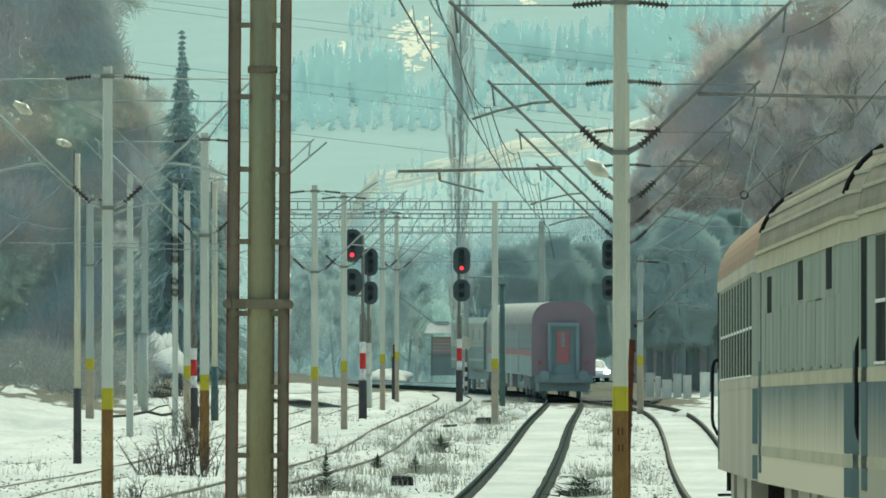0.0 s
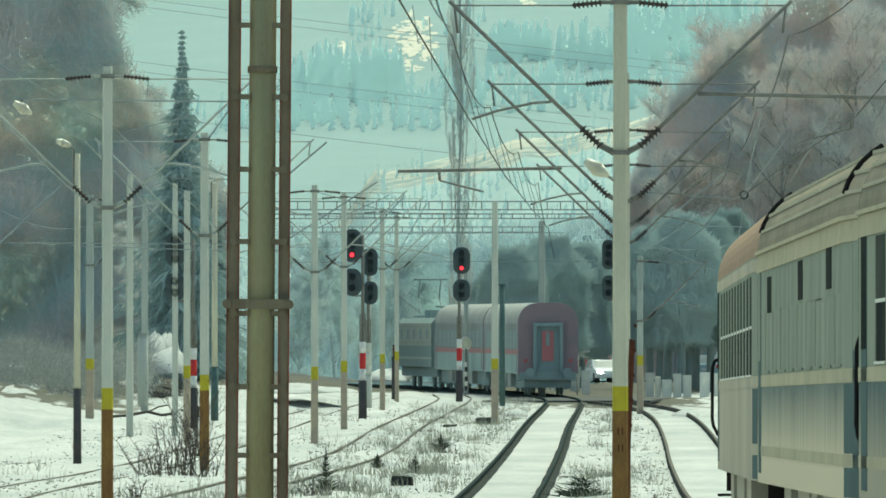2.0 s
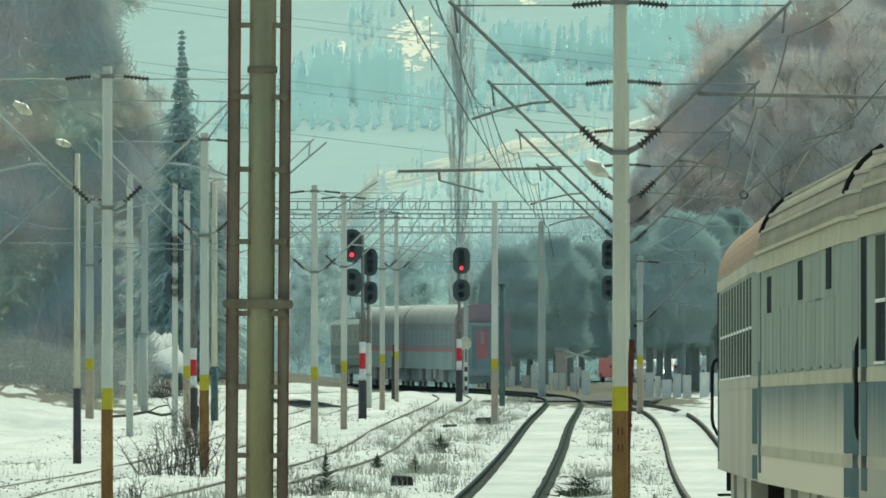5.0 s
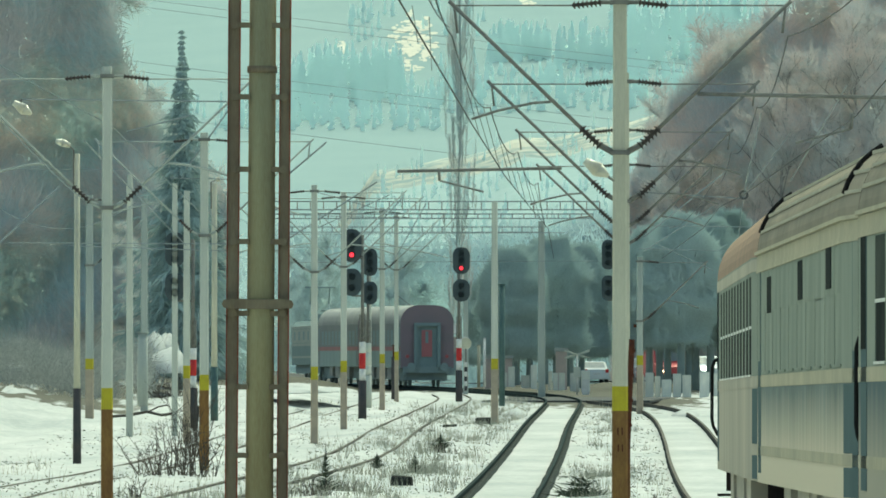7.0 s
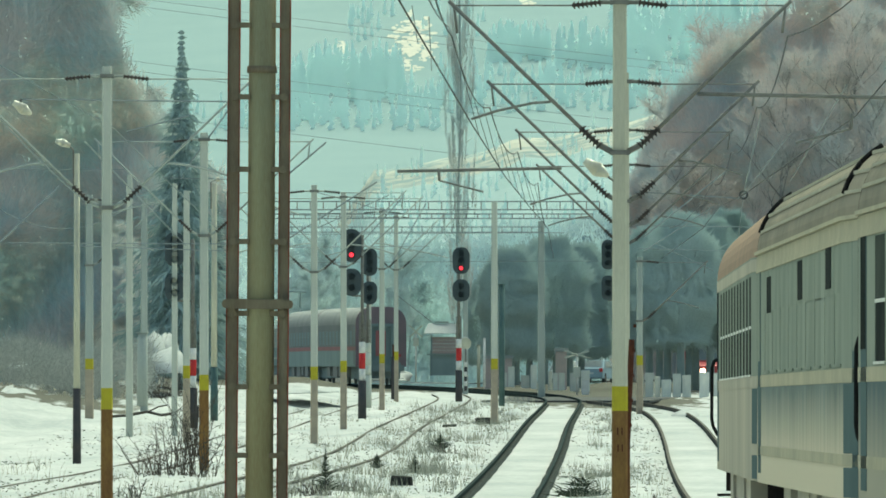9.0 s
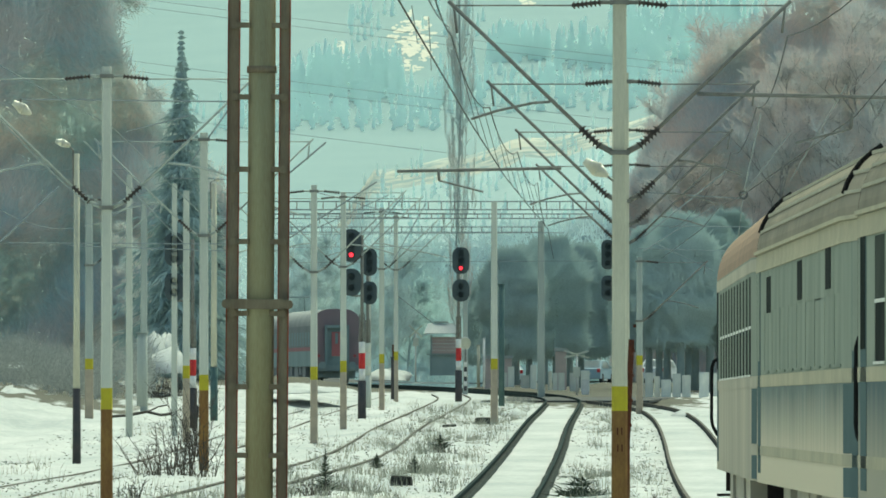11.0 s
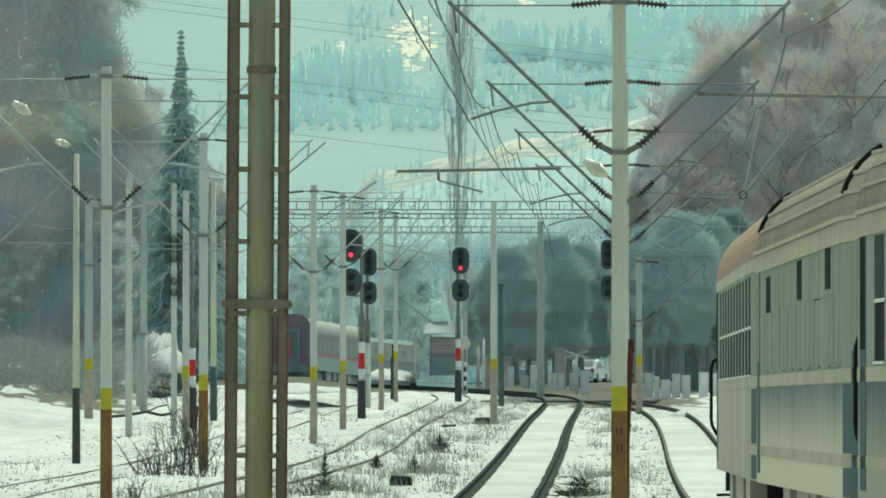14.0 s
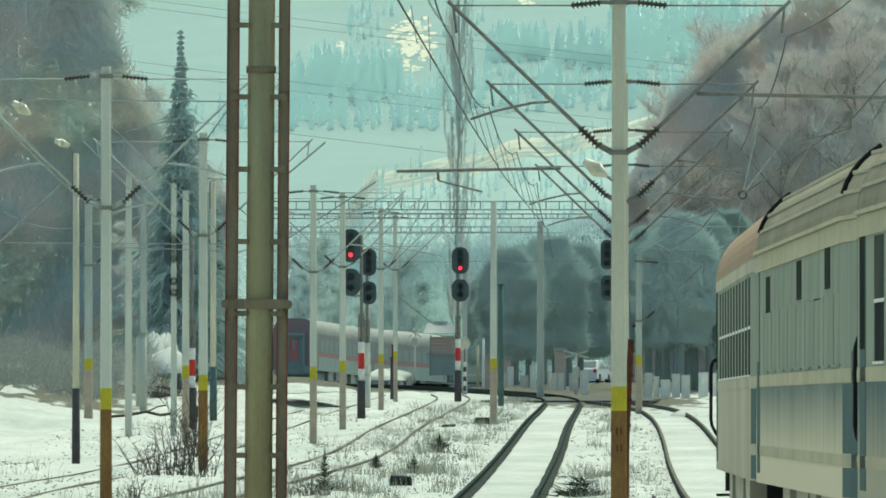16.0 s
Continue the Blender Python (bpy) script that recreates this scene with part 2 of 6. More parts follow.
def land(x, y):
    """Height of the snow."""
    z = rail_z(min(y, 640)) - 0.15
    if y > 560:
        z -= min(1.0, (y - 560) / 60) * 0.04
    lift = 0.30 * noise.noise((x * 0.16, y * 0.03, 2)) + 0.13 * noise.noise((x * 0.9, y * 0.10, 5)) + 0.07 * noise.noise((x * 2.2, y * 0.3, 8))
    away = min(abs(x - track_x["main"](min(y, 700))), abs(x - track_x["right"](min(y, 500))), abs(x - track_x["b"](min(y, 520))),
               abs(x - track_x["c"](min(y, 540))))
    z += lift * min(1.0, max(0.0, (away - 1.1) / 1.5))
    if x < track_x["main"](min(y, 700)) - 2:
        z += 0.05 * noise.noise((x * 1.1, y * 0.06, 9))
    if y > 380:
        z += max(0.0, min(1, (-x - 4.5 - max(0, 480 - y) * 0.05) / 3)) * min(1, (y - 380) / 60) * 0.55
    if x < -14:
        z += min(6.0, (-14 - x) * 0.16)
    if x > 2 and y > 650:
        z += 0.44 * min(1.0, (y - 650) / 60) * min(1.0, (x - 2) / 3)
    if x > 15:
        z += min(4.0, (x - 15) * 0.08)
    return z



# ---- ground ----
def ground_material():
    m = mat("snow_ground", (0.475, 0.485, 0.465), (0.325, 0.35, 0.34), 0.8, scale=0.35, fine=5, bump=0.6, stretch=(1, 0.25, 1))
    nt = m.node_tree
    n, l = nt.nodes, nt.links
    b = n["Principled BSDF"]
    white = b.inputs["Base Color"].links[0].from_socket
    at = n.new("ShaderNodeAttribute")
    at.attribute_name = "bare"
    co = n.new("ShaderNodeTexCoord")
    no = n.new("ShaderNodeTexNoise")
    no.inputs["Scale"].default_value, no.inputs["Detail"].default_value = 1.4, 7
    mp = n.new("ShaderNodeMapping")
    mp.inputs["Scale"].default_value = (1.0, 0.12, 1.0)
    l.new(co.outputs["Object"], mp.inputs[0])
    l.new(mp.outputs[0], no.inputs[0])
    s = n.new("ShaderNodeMath")
    l.new(at.outputs["Fac"], s.inputs[0])
    l.new(no.outputs[0], s.inputs[1])
    r = n.new("ShaderNodeMapRange")
    l.new(s.outputs[0], r.inputs[0])
    r.inputs[1].default_value, r.inputs[2].default_value = 0.9, 1.03
    mix = n.new("ShaderNodeMixRGB")
    l.new(r.outputs[0], mix.inputs[0])
    l.new(white, mix.inputs[1])
    earth = n.new("ShaderNodeMixRGB")
    l.new(no.outputs[0], earth.inputs[0])
    earth.inputs[1].default_value, earth.inputs[2].default_value = (0.085, 0.09, 0.078, 1), (0.15, 0.145, 0.12, 1)
    l.new(earth.outputs[0], mix.inputs[2])
    l.new(mix.outputs[0], b.inputs["Base Color"])
    return m


def bareness(x, y):
    """How far the snow has gone: beyond the crossing, round it, along the verge of scrub."""
    v = 0.17
    if y > 560:
        v += min(0.5, (y - 560) / 70)
    if x > 2:
        v += 0.8 * math.exp(-((x - 7.6) / 4.2) ** 2 - ((y - 525) / 60) ** 2)
    u = x - (track_x["b"](min(y, 520)) + 1.9)
    v += 0.03 * math.exp(-(u / 0.9) ** 2) * (1 if y < 470 else 0)
    if x < -9 and y > 420:
        v += min(0.4, (-9 - x) * 0.1)
    return v


def build_ground():
    xs = [-900, -500, -250, -120, -70, -45, -32, -25] + [-20 + 0.35 * i for i in range(115)] + [22, 26, 32, 45, 70, 120, 250, 500, 900]
    ys = [-300, -120, -40, 0, 30, 60, 85] + [100 + 2.5 * i for i in range(40)] + [200 + 3.5 * i for i in range(140)] + [710, 750, 800, 860, 940, 1050, 1300, 1700, 2500, 4000]
    bm = bmesh.new()
    lay = bm.verts.layers.float.new("bare")
    rows = []
    for y in ys:
        row = []
        for x in xs:
            v = bm.verts.new((x, y, land(x, y)))
            v[lay] = bareness(x, y)
            row.append(v)
        rows.append(row)
    for j in range(len(ys) - 1):
        for i in range(len(xs) - 1):
            f = bm.faces.new((rows[j][i], rows[j][i + 1], rows[j + 1][i + 1], rows[j + 1][i]))
            f.smooth = True
    ob = new("ground", mesh("ground", bm, ground_material(), False))
    tagged(ob, "snow-covered station yard with bare earth beyond the crossing", "ground", kind="structure")


build_ground()


# ---- tracks ----
def sweep(bm, fx, outline, y0, y1, step, dz=0.0):
    """An outline of (x, z) swept along a track's line."""
    rings = []
    y = y0
    while y <= y1 + 1e-6:
        x, z = fx(y), rail_z(y) + dz
        rings.append([bm.verts.new((x + a, y, z + c)) for a, c in outline])
        y += step
    n = len(outline)
    for p, q in zip(rings, rings[1:]):
        for k in range(n):
            bm.faces.new((p[k], p[(k + 1) % n], q[(k + 1) % n], q[k]))
    bm.faces.new(rings[0][::-1])
    bm.faces.new(rings[-1])


RAIL = [(-0.036, 0), (0.036, 0), (0.036, -0.04), (0.012, -0.06), (0.012, -0.13), (0.07, -0.16), (-0.07, -0.16), (-0.012, -0.13), (-0.012, -0.06), (-0.036, -0.04)]


def build_track(name, y0, y1, material, label, dz=0.0, strip=0.0):
    t = thing(name, 0, 0, 0, label, "railway track")
    t["kind"] = "structure"
    for side in (-0.752, 0.752):
        part("rail", shape(sweep, lambda y: track_x[KEY](y) + side, RAIL, y0, y1, 4.0, dz), material, t)
        if strip:
            bm = bmesh.new()
            sweep(bm, lambda y: track_x[KEY](y) + side + 0.03 * noise.noise((side, y * 0.15, 0)),
                  [(-strip, -0.16), (-strip * 0.7, -0.10), (strip * 0.7, -0.10), (strip, -0.16), (0, -0.4)], y0, min(y1, 486), 2.0, dz)
            part("ballast_strip", bm, ballast, t, "dark wet ballast melted free beside the rail")
    return t


KEY = "main"
build_track("track_main", 40, 800, rail_mat, "main line of dark steel rails between snow", 0.02, 0.155)
KEY = "right"
build_track("track_right", 40, 498, rail_old, "siding rails curving through the snow", 0.0, 0.06)
KEY = "b"
build_track("track_b", 215, 556, rail_old, "little used track half buried in snow", -0.10)
KEY = "c"
build_track("track_c", 205, 556, rail_old, "little used track half buried in snow", -0.13)


# ---- overhead line masts ----
def insulator(bm, a, b, r=0.075, n=7):
    a, b = Vector(a), Vector(b)
    rod(bm, a, b, r * 0.4, n=6)
    for k in range(n):
        p = a.lerp(b, (k + 0.3) / n)
        rod(bm, p, p + (b - a) / n * 0.5, r, r * 0.45, n=8)


def cantilever(mast, side, zr, reach=2.65, long_tube=0, sink=0.0, slim=1.0, tube=None):
    """One bracket with its insulators; zr: the rail's height above the mast's base."""
    s = side
    foot, top = zr + 5.75 - sink, zr + 8.05 - sink
    tip = s * reach
    fx, fz = s * 0.22, foot + 0.02
    dx, dz = tip - fx, top - fz
    bm = bmesh.new()
    insulator(bm, (fx + dx * 0.03, 0, fz + dz * 0.03), (fx + dx * 0.16, 0, fz + dz * 0.16), 0.085 * slim, 6)
    part("insulator", bm, ceramic, mast, "ribbed dark porcelain insulator")
    part("insulator", shape(insulator, (s * 0.28, 0, top + 0.03), (s * 0.74, 0, top - 0.02), 0.07 * slim), ceramic, mast)
    bm = bmesh.new()
    rod(bm, (fx + dx * 0.15, 0, fz + dz * 0.15), (tip, 0, top + 0.05), 0.031 * slim, n=8)
    rod(bm, (s * 0.1, 0, foot), (fx + dx * 0.05, 0, fz + dz * 0.05), 0.05 * slim)
    rod(bm, (s * 0.1, 0, top + 0.03), (s * 0.3, 0, top + 0.03), 0.035 * slim)
    rod(bm, (s * 0.72, 0, top - 0.02), (tip * 0.97, 0, top - 0.02), 0.013)
    rod(bm, (tip * 0.97, 0, top), (tip * 0.95, 0, top - 0.45), 0.02)
    part("cantilever_tube", bm, tube or galv, mast, "grey steel bracket tube")
    bm = bmesh.new()
    if long_tube:
        rod(bm, (s * 1.2, 0, zr + 6.36 + (0.3 if s > 0 else 0)), (s * 4.4, 0, zr + 6.30 + (0.3 if s > 0 else 0)), 0.032)
        rod(bm, (s * 3.6, 0, zr + 6.36), (s * 3.58, 0, zr + 6.12), 0.028)
        line(bm, [(s * 3.58, 0, zr + 6.12), (s * 2.72, 0, zr + 5.90)], 0.02)
    else:
        line(bm, [(s * 1.07, 0, zr + 6.54 - sink), (s * 1.35, 0, zr + 6.52 - sink), (s * 1.9, 0, zr + 6.4 - sink), (s * 2.3, 0, zr + 6.27 - sink)], 0.022)
    part("steady_arm", bm, tube or galv, mast)


def catenary_mast(x, y, base, top, width, label, material=concrete, arms=(-1, 1), band=True, long_tube=False, lean=0.0, low=brown_paint):
    m = thing("catenary_mast", x, y, base, label, "catenary mast", "overhead line masts")
    h, w = top - base, width
    zr = rail_z(y) - base
    zb = zr + 1.75

    def post(z0, z1, grow=0.0):
        bm = bmesh.new()
        taper = lambda z: w / 2 * (1.08 - 0.22 * z / h) + grow
        rings = []
        for z in (z0, z1):
            q, c = taper(z), taper(z) * 0.3
            rings.append([bm.verts.new((a * q, e * q, z)) for a, e in
                          ((-1, -0.7), (-0.7, -1), (0.7, -1), (1, -0.7), (1, 0.7), (0.7, 1), (-0.7, 1), (-1, 0.7))])
        for k in range(8):
            bm.faces.new((rings[0][k], rings[0][(k + 1) % 8], rings[1][(k + 1) % 8], rings[1][k]))
        bm.faces.new(rings[0][::-1])
        bm.faces.new(rings[1])
        return bm

    if band:
        part("post_base", post(-0.6, zb), low, m, "brown painted, flaking foot of the mast")
        part("yellow_band", post(zb, zb + 0.38), yellow, m, "yellow warning band")
        part("post", post(zb + 0.38, h), material, m)
    else:
        part("post", post(-0.6, h), material, m)
    for s in arms:
        cantilever(m, s, zr, long_tube=long_tube == s, sink=max(0.0, zr + 8.05 - (h - 0.2)), slim=1.0 if x > 2 else 0.72, tube=None if x > 2 else concrete_dark)
    drop = max(0.0, zr + 8.05 - (h - 0.2))
    for z in (zr + 5.75 - drop, zr + 8.08 - drop):
        if arms and z < h:
            part("clamp", shape(box, 0, 0, z, w * 1.25, w * 1.25, 0.07), galv, m)
    return m


MASTS = []


def stand_mast(x, y, base, top, w, arms, material, band, long_tube, text):
    MASTS.append((x, y))
    catenary_mast(x, y, base, top, w, text, material, arms, band, long_tube, low=brown_paint if y < 280 else pale_foot)


stand_mast(2.747, 175, -0.12, 9.6, 0.235, (-1, 1), concrete, True, 1, "pale concrete catenary mast with a yellow band and brown foot")
stand_mast(3.52, 220, 0.0, 8.3, 0.25, (-1, 1), concrete, True, -1, "pale concrete catenary mast hidden behind a nearer one")
stand_mast(4.428, 275, 0.4, 8.9, 0.25, (-1, 1), concrete, True, 0, "pale concrete catenary mast beside the main line")
stand_mast(5.427, 335, 0.8, 9.2, 0.25, (-1, 1), concrete, True, 0, "pale concrete catenary mast beside the main line")
stand_mast(7.678, 440, 1.5, 7.63, 0.25, (1,), concrete_dark, True, 0, "grey concrete mast by the crossing fence")
stand_mast(-5.94, 200, 0.33, 7.82, 0.195, (-1, 1), concrete_cold, True, 0, "pale concrete mast in snow with a yellow band")
stand_mast(-5.781, 274, 0.293, 8.444, 0.22, (-1, 1), concrete_cold, True, 0, "grey concrete mast behind a bare shrub")
stand_mast(-7.542, 333, 1.167, 8.16, 0.2, (), concrete_cold, True, 0, "grey concrete mast with a yellow band")
stand_mast(-9.418, 340, 1.001, 8.77, 0.2, (), concrete_cold, False, 0, "slim plain concrete post in snow")
stand_mast(-8.295, 350, 1.24, 8.713, 0.18, (), concrete_cold, False, 0, "slim plain concrete post in snow")
stand_mast(-12.5, 400, 1.7, 9.3, 0.28, (1,), concrete_dark, True, 0, "dull concrete mast before the dark bank")
stand_mast(-11.088, 420, 2.22, 9.528, 0.25, (), concrete_dark, False, 0, "dull concrete post with a ribbed box")
stand_mast(-3.689, 325, 1.085, 8.17, 0.2, (-1, 1), concrete_cold, True, 0, "pale concrete catenary mast with a yellow band")
stand_mast(-3.299, 377, 1.461, 8.963, 0.21, (-1, 1), concrete_cold, True, 0, "pale concrete catenary mast with a yellow band")
stand_mast(-2.461, 460, 2.26, 9.896, 0.21, (-1, 1), concrete_cold, True, 0, "pale concrete catenary mast with a yellow band")
stand_mast(-2.05, 500, 2.475, 10.35, 0.2, (-1, 1), concrete_cold, True, 0, "slim far concrete catenary mast")
stand_mast(1.84, 400, 1.84, 9.06, 0.24, (), concrete_cold, True, 0, "pale concrete mast beside the main line")
stand_mast(4.725, 540, 2.556, 10.656, 0.34, (), concrete_dark, False, 0, "thick grey concrete mast at the crossing")
stand_mast(1.148, 560, 2.64, 9.36, 0.24, (), concrete_dark, False, 0, "grey concrete mast at the crossing")
stand_mast(-3.354, 520, 3.1, 8.3, 0.16, (), concrete_cold, False, 0, "thin pale post beyond the masts")


def foot_marks():
    """Dark painted marks, too worn to read, on the foot of the nearest mast."""
    t = thing("mast_marking", MASTS[0][0], 174.87, 0.9, "worn dark painted marks on a mast foot", "marking")
    for x, z in ((-0.035, 0.52), (0.03, 0.52), (-0.03, 0.26), (0.035, 0.26)):
        part("bar", shape(box, x, 0, z, 0.02, 0.006, 0.11), rust, t)


foot_marks()


def near_mast():
    """Battened steel column: a round tube between two channel sections, leaning a little."""
    d, k = 85, 235.3
    m = thing("steel_mast", 0, 0, 0, "olive painted steel mast with rusty side channels and battens", "mast")
    m.matrix_basis = pose(-1.419, d, 1.111, 0, 0.42, 0)
    bm = bmesh.new()
    rod(bm, (0.04, 0, -1.2), (0.04, 0, 5.6), 0.106, 0.098, n=24)
    part("tube", bm, steel_olive, m)
    for x, w in ((-0.172, 0.078), (0.212, 0.068)):
        bm = bmesh.new()
        prism(bm, [(x - w / 2, -0.05), (x + w / 2, -0.05), (x + w / 2, 0.05), (x - w / 2, 0.05)], 0, 1)
        for v in bm.verts:
            v.co = Vector((v.co.x, v.co.z, -1.2 + 6.8 * v.co.y))
        part("channel", bm, channel_paint, m, "olive channel section rusting at its edge")
        for e in (-w / 2 - 0.004, w / 2 + 0.004):
            bm = bmesh.new()
            box(bm, x + e, -0.012, 2.2, 0.008, 0.10, 6.8)
            part("flange", bm, steel_red, m, "red rusty flange edge")
    for rise in (45, 172, 300, 428, 555, 685, 806, 930, -85):
        z = (882 - rise) / k
        for xa, xb in ((-0.17, -0.05), (0.11, 0.205)):
            bm = bmesh.new()
            box(bm, (xa + xb) / 2, -0.06, z, xb - xa, 0.03, 0.04)
            rod(bm, (xa if xa < 0 else xb, -0.09, z), (xa if xa < 0 else xb, -0.05, z), 0.032, n=8)
            part("batten", bm, channel_paint, m)
    bm = bmesh.new()
    z = 1.46
    box(bm, 0.01, -0.12, z, 0.43, 0.02, 0.075)
    box(bm, 0.01, 0.12, z, 0.43, 0.02, 0.075)
    for x in (-0.215, 0.25):
        rod(bm, (x, -0.15, z), (x, 0.14, z), 0.036, n=8)
    part("collar", bm, channel_paint, m, "bolted steel collar")
    bm = bmesh.new()
    rod(bm, (0.038, 0, 3.200169995750106), (0.038, 0, 3.25116872078198), 0.112, n=24)
    part("hose_clamp", bm, channel_paint, m, "rusty clamp ring")


near_mast()
bm = bmesh.new()
line(bm, [(2.912, 182, -0.748), (2.985, 182, 1.436), (3.049, 182, 2.883)], 0.05, 6)
for k in range(5):
    z = 0.9 + 0.4 * k
    box(bm, 2.985 + 0.04 + 0.018 * k, 181.94, z + 0.6, 0.05, 0.05, 0.05)
ob = new("marker_stake", mesh("marker_stake", bm, rust))
tagged(ob, "rusty brown steel stake leaning beside a mast", "stake")



# ---- coaches ----
def half_outline(w=1.4125, sill=1.0, gutter=3.35, top=4.12):
    pts = []
    for k in range(13):
        a = math.pi / 2 * k / 12
        pts.append((w * math.cos(a) ** 0.58 if k < 12 else 0, gutter + (top - gutter) * math.sin(a)))
    return pts


def roof_outline(w=1.4125, gutter=3.35, top=4.12):
    right = half_outline(w, 1.0, gutter, top)
    return [(x, z) for x, z in right] + [(-x, z) for x, z in right[-2::-1]]


def coach(name, length, label, up, low, stripe, roof, windows, group, stripes=((1.98, 2.1), (3.2, 3.33)), low_stripe=None, end=None, door=None, frame_mat=None, n_win=10,
          pane_low=None, pane_up=None, ribs=True, steps=True, far_rails=False, inset=0.07, rails_bright=False, crown=4.12):
    """A passenger coach, its near end at y = 0, at rail height."""
    g = frame_mat or underfloor
    c = thing(name, 0, 0, 0, label, "railway coach", group)
    w, L = 1.4125, length
    e = 0.16
    bm = bmesh.new()
    prism(bm, roof_outline(w, 3.35, crown), e, L - e)
    part("roof", bm, roof, c)
    if ribs:
        bm = bmesh.new()
        for q in (0.28, 0.52, 0.8):
            for s in (-1, 1):
                x, z = w * math.cos(q) ** 0.58 * s, 3.35 + 0.77 * math.sin(q)
                box(bm, x, L / 2, z + 0.01, 0.03, L - 0.8, 0.03)
        part("roof_rib", bm, rib_pale, c, "pale lengthwise roof rib")
        for y in (2.3, L - 0.75) if pane_low is blind_flush else ():
            bm = bmesh.new()
            pts = [(-x * 1.012, z + 0.018) for x, z in half_outline(w, 1.0, 3.35, crown)][2:8]
            for (xa, za), (xb, zb) in zip(pts, pts[1:]):
                rod(bm, (xa, y, za), (xb, y, zb), 0.022, n=6)
            part("roof_strap", bm, rubber, c, "black strap over the roof joint")
        bm = bmesh.new()
        for s in (-1, 1):
            box(bm, s * (w + 0.012), L / 2, 3.355, 0.05, L - 0.5, 0.035)
            box(bm, s * (w + 0.004), L / 2, 3.18, 0.02, L - 0.5, 0.05)
        part("gutter", bm, cream if roof is roof_grey else roof, c)
    for s in (-1, 1):
        part("lower_side", shape(box, s * (w - 0.03), L / 2, 1.49, 0.06, L - 2 * e, 0.98), low, c)
    part("floor", shape(box, 0, L / 2, 1.05, 2.7, L - 2 * e, 0.1), g, c)
    # window band: posts and headers round recessed panes
    pitch = (L - 4.2) / n_win
    win = pitch * 0.66
    z0, z1, zm = windows
    fm = (alu if rails_bright else up) if frame_mat is None else far_low
    me_low = mesh("window_pane", shape(box, 0, 0, 0, 0.01, win, zm - z0), pane_low or window_dark)
    me_up = mesh("upper_pane", shape(box, 0, 0, 0, 0.01, win, z1 - zm), pane_up or window_grey)
    me_rail = mesh("window_rail", shape(box, 0, 0, 0, 0.05, win, 0.03), fm)
    me_sill = mesh("window_sill", shape(box, 0, 0, 0, 0.035, win + 0.06, 0.022), fm)
    for s in (-1, 1):
        bm = bmesh.new()
        x = s * (w - 0.03)
        box(bm, x, L / 2, (1.98 + z0) / 2, 0.06, L - 2 * e, z0 - 1.98)
        box(bm, x, L / 2, (z1 + 3.35) / 2, 0.06, L - 2 * e, 3.35 - z1)
        y = e
        for k in range(n_win):
            a = 2.1 + pitch * k + (pitch - win) / 2
            box(bm, x, (y + a) / 2, (z0 + z1) / 2, 0.06, a - y, z1 - z0)
            y = a + win
            for nm, me, ox, oz in (("window_pane", me_low, w - inset, (z0 + zm) / 2), ("upper_pane", me_up, w - inset * 0.7, (zm + z1) / 2),
                                   ("window_rail", me_rail, w - (0.022 if pane_low is not blind_flush else 0.03), zm), ("window_sill", me_sill, w - 0.005, z0 - 0.012)):
                ob = new(nm, me)
                ob.parent, ob.location = c, (s * ox, a + win / 2, oz)
        box(bm, x, (y + L - e) / 2, (z0 + z1) / 2, 0.06, L - e - y, z1 - z0)
        part("window_band", bm, up, c)
    for a, b in stripes:
        bm = bmesh.new()
        for s in (-1, 1):
            box(bm, s * (w + 0.001), L / 2, (a + b) / 2, 0.008, L - 2 * e, b - a)
        part("stripe", bm, stripe, c, "painted stripe below the windows")
    if frame_mat is None:
        for z0, z1 in ((1.39, 1.97), (1.02, 1.27)):
            for s in (-1, 1):
                for y in (e + 0.93,):
                    part("vestibule_panel", shape(box, s * (w + 0.001), y, (z0 + z1) / 2, 0.006, 1.86, z1 - z0), blue_grey, c, "clean blue-grey panel of the tapered end")
    if low_stripe:
        bm = bmesh.new()
        for s in (-1, 1):
            box(bm, s * (w + 0.001), L / 2, 1.33, 0.008, L - 2 * e, 0.1)
        part("stripe", bm, low_stripe, c, "faint painted stripe low on the side")
    # ends
    for y, s in ((e, -1), (L - e, 1)):
        bm = bmesh.new()
        pts = [(-w, 1.0), (w, 1.0)] + roof_outline(w, 3.35, crown)
        prism(bm, pts, y - 0.03, y + 0.03)
        part("end_wall", bm, end or up, c)
        bm = bmesh.new()
        for sx in (-0.62, 0.62):
            box(bm, sx, y + s * 0.14, 2.15, 0.16, 0.24, 2.2)
        box(bm, 0, y + s * 0.14, 3.3, 1.4, 0.24, 0.18)
        part("gangway", bm, rubber if frame_mat is None else far_dark, c, "dark rubber gangway surround")
        bm = bmesh.new()
        box(bm, 0, y + s * 0.05, 2.15, 1.1, 0.05, 2.2)
        part("end_panel", bm, far_dark if frame_mat else rubber, c)
        bm = bmesh.new()
        box(bm, -0.02, y + s * 0.10, 2.3, 0.55, 0.06, 1.4)
        dr = part("end_door", bm, door or up, c, "folding end door")
        bm = bmesh.new()
        box(bm, -0.02, y + s * 0.135, 2.62, 0.16, 0.02, 0.62)
        part("door_window", bm, window_dark if frame_mat is None else far_dark, dr)
        for sx in (-0.87, 0.87):
            bm = bmesh.new()
            rod(bm, (sx, y, 1.06), (sx, y + s * 0.5, 1.06), 0.08, n=10)
            rod(bm, (sx, y + s * 0.48, 1.06), (sx, y + s * 0.54, 1.06), 0.22, n=14)
            part("buffer", bm, g, c)
        bm = bmesh.new()
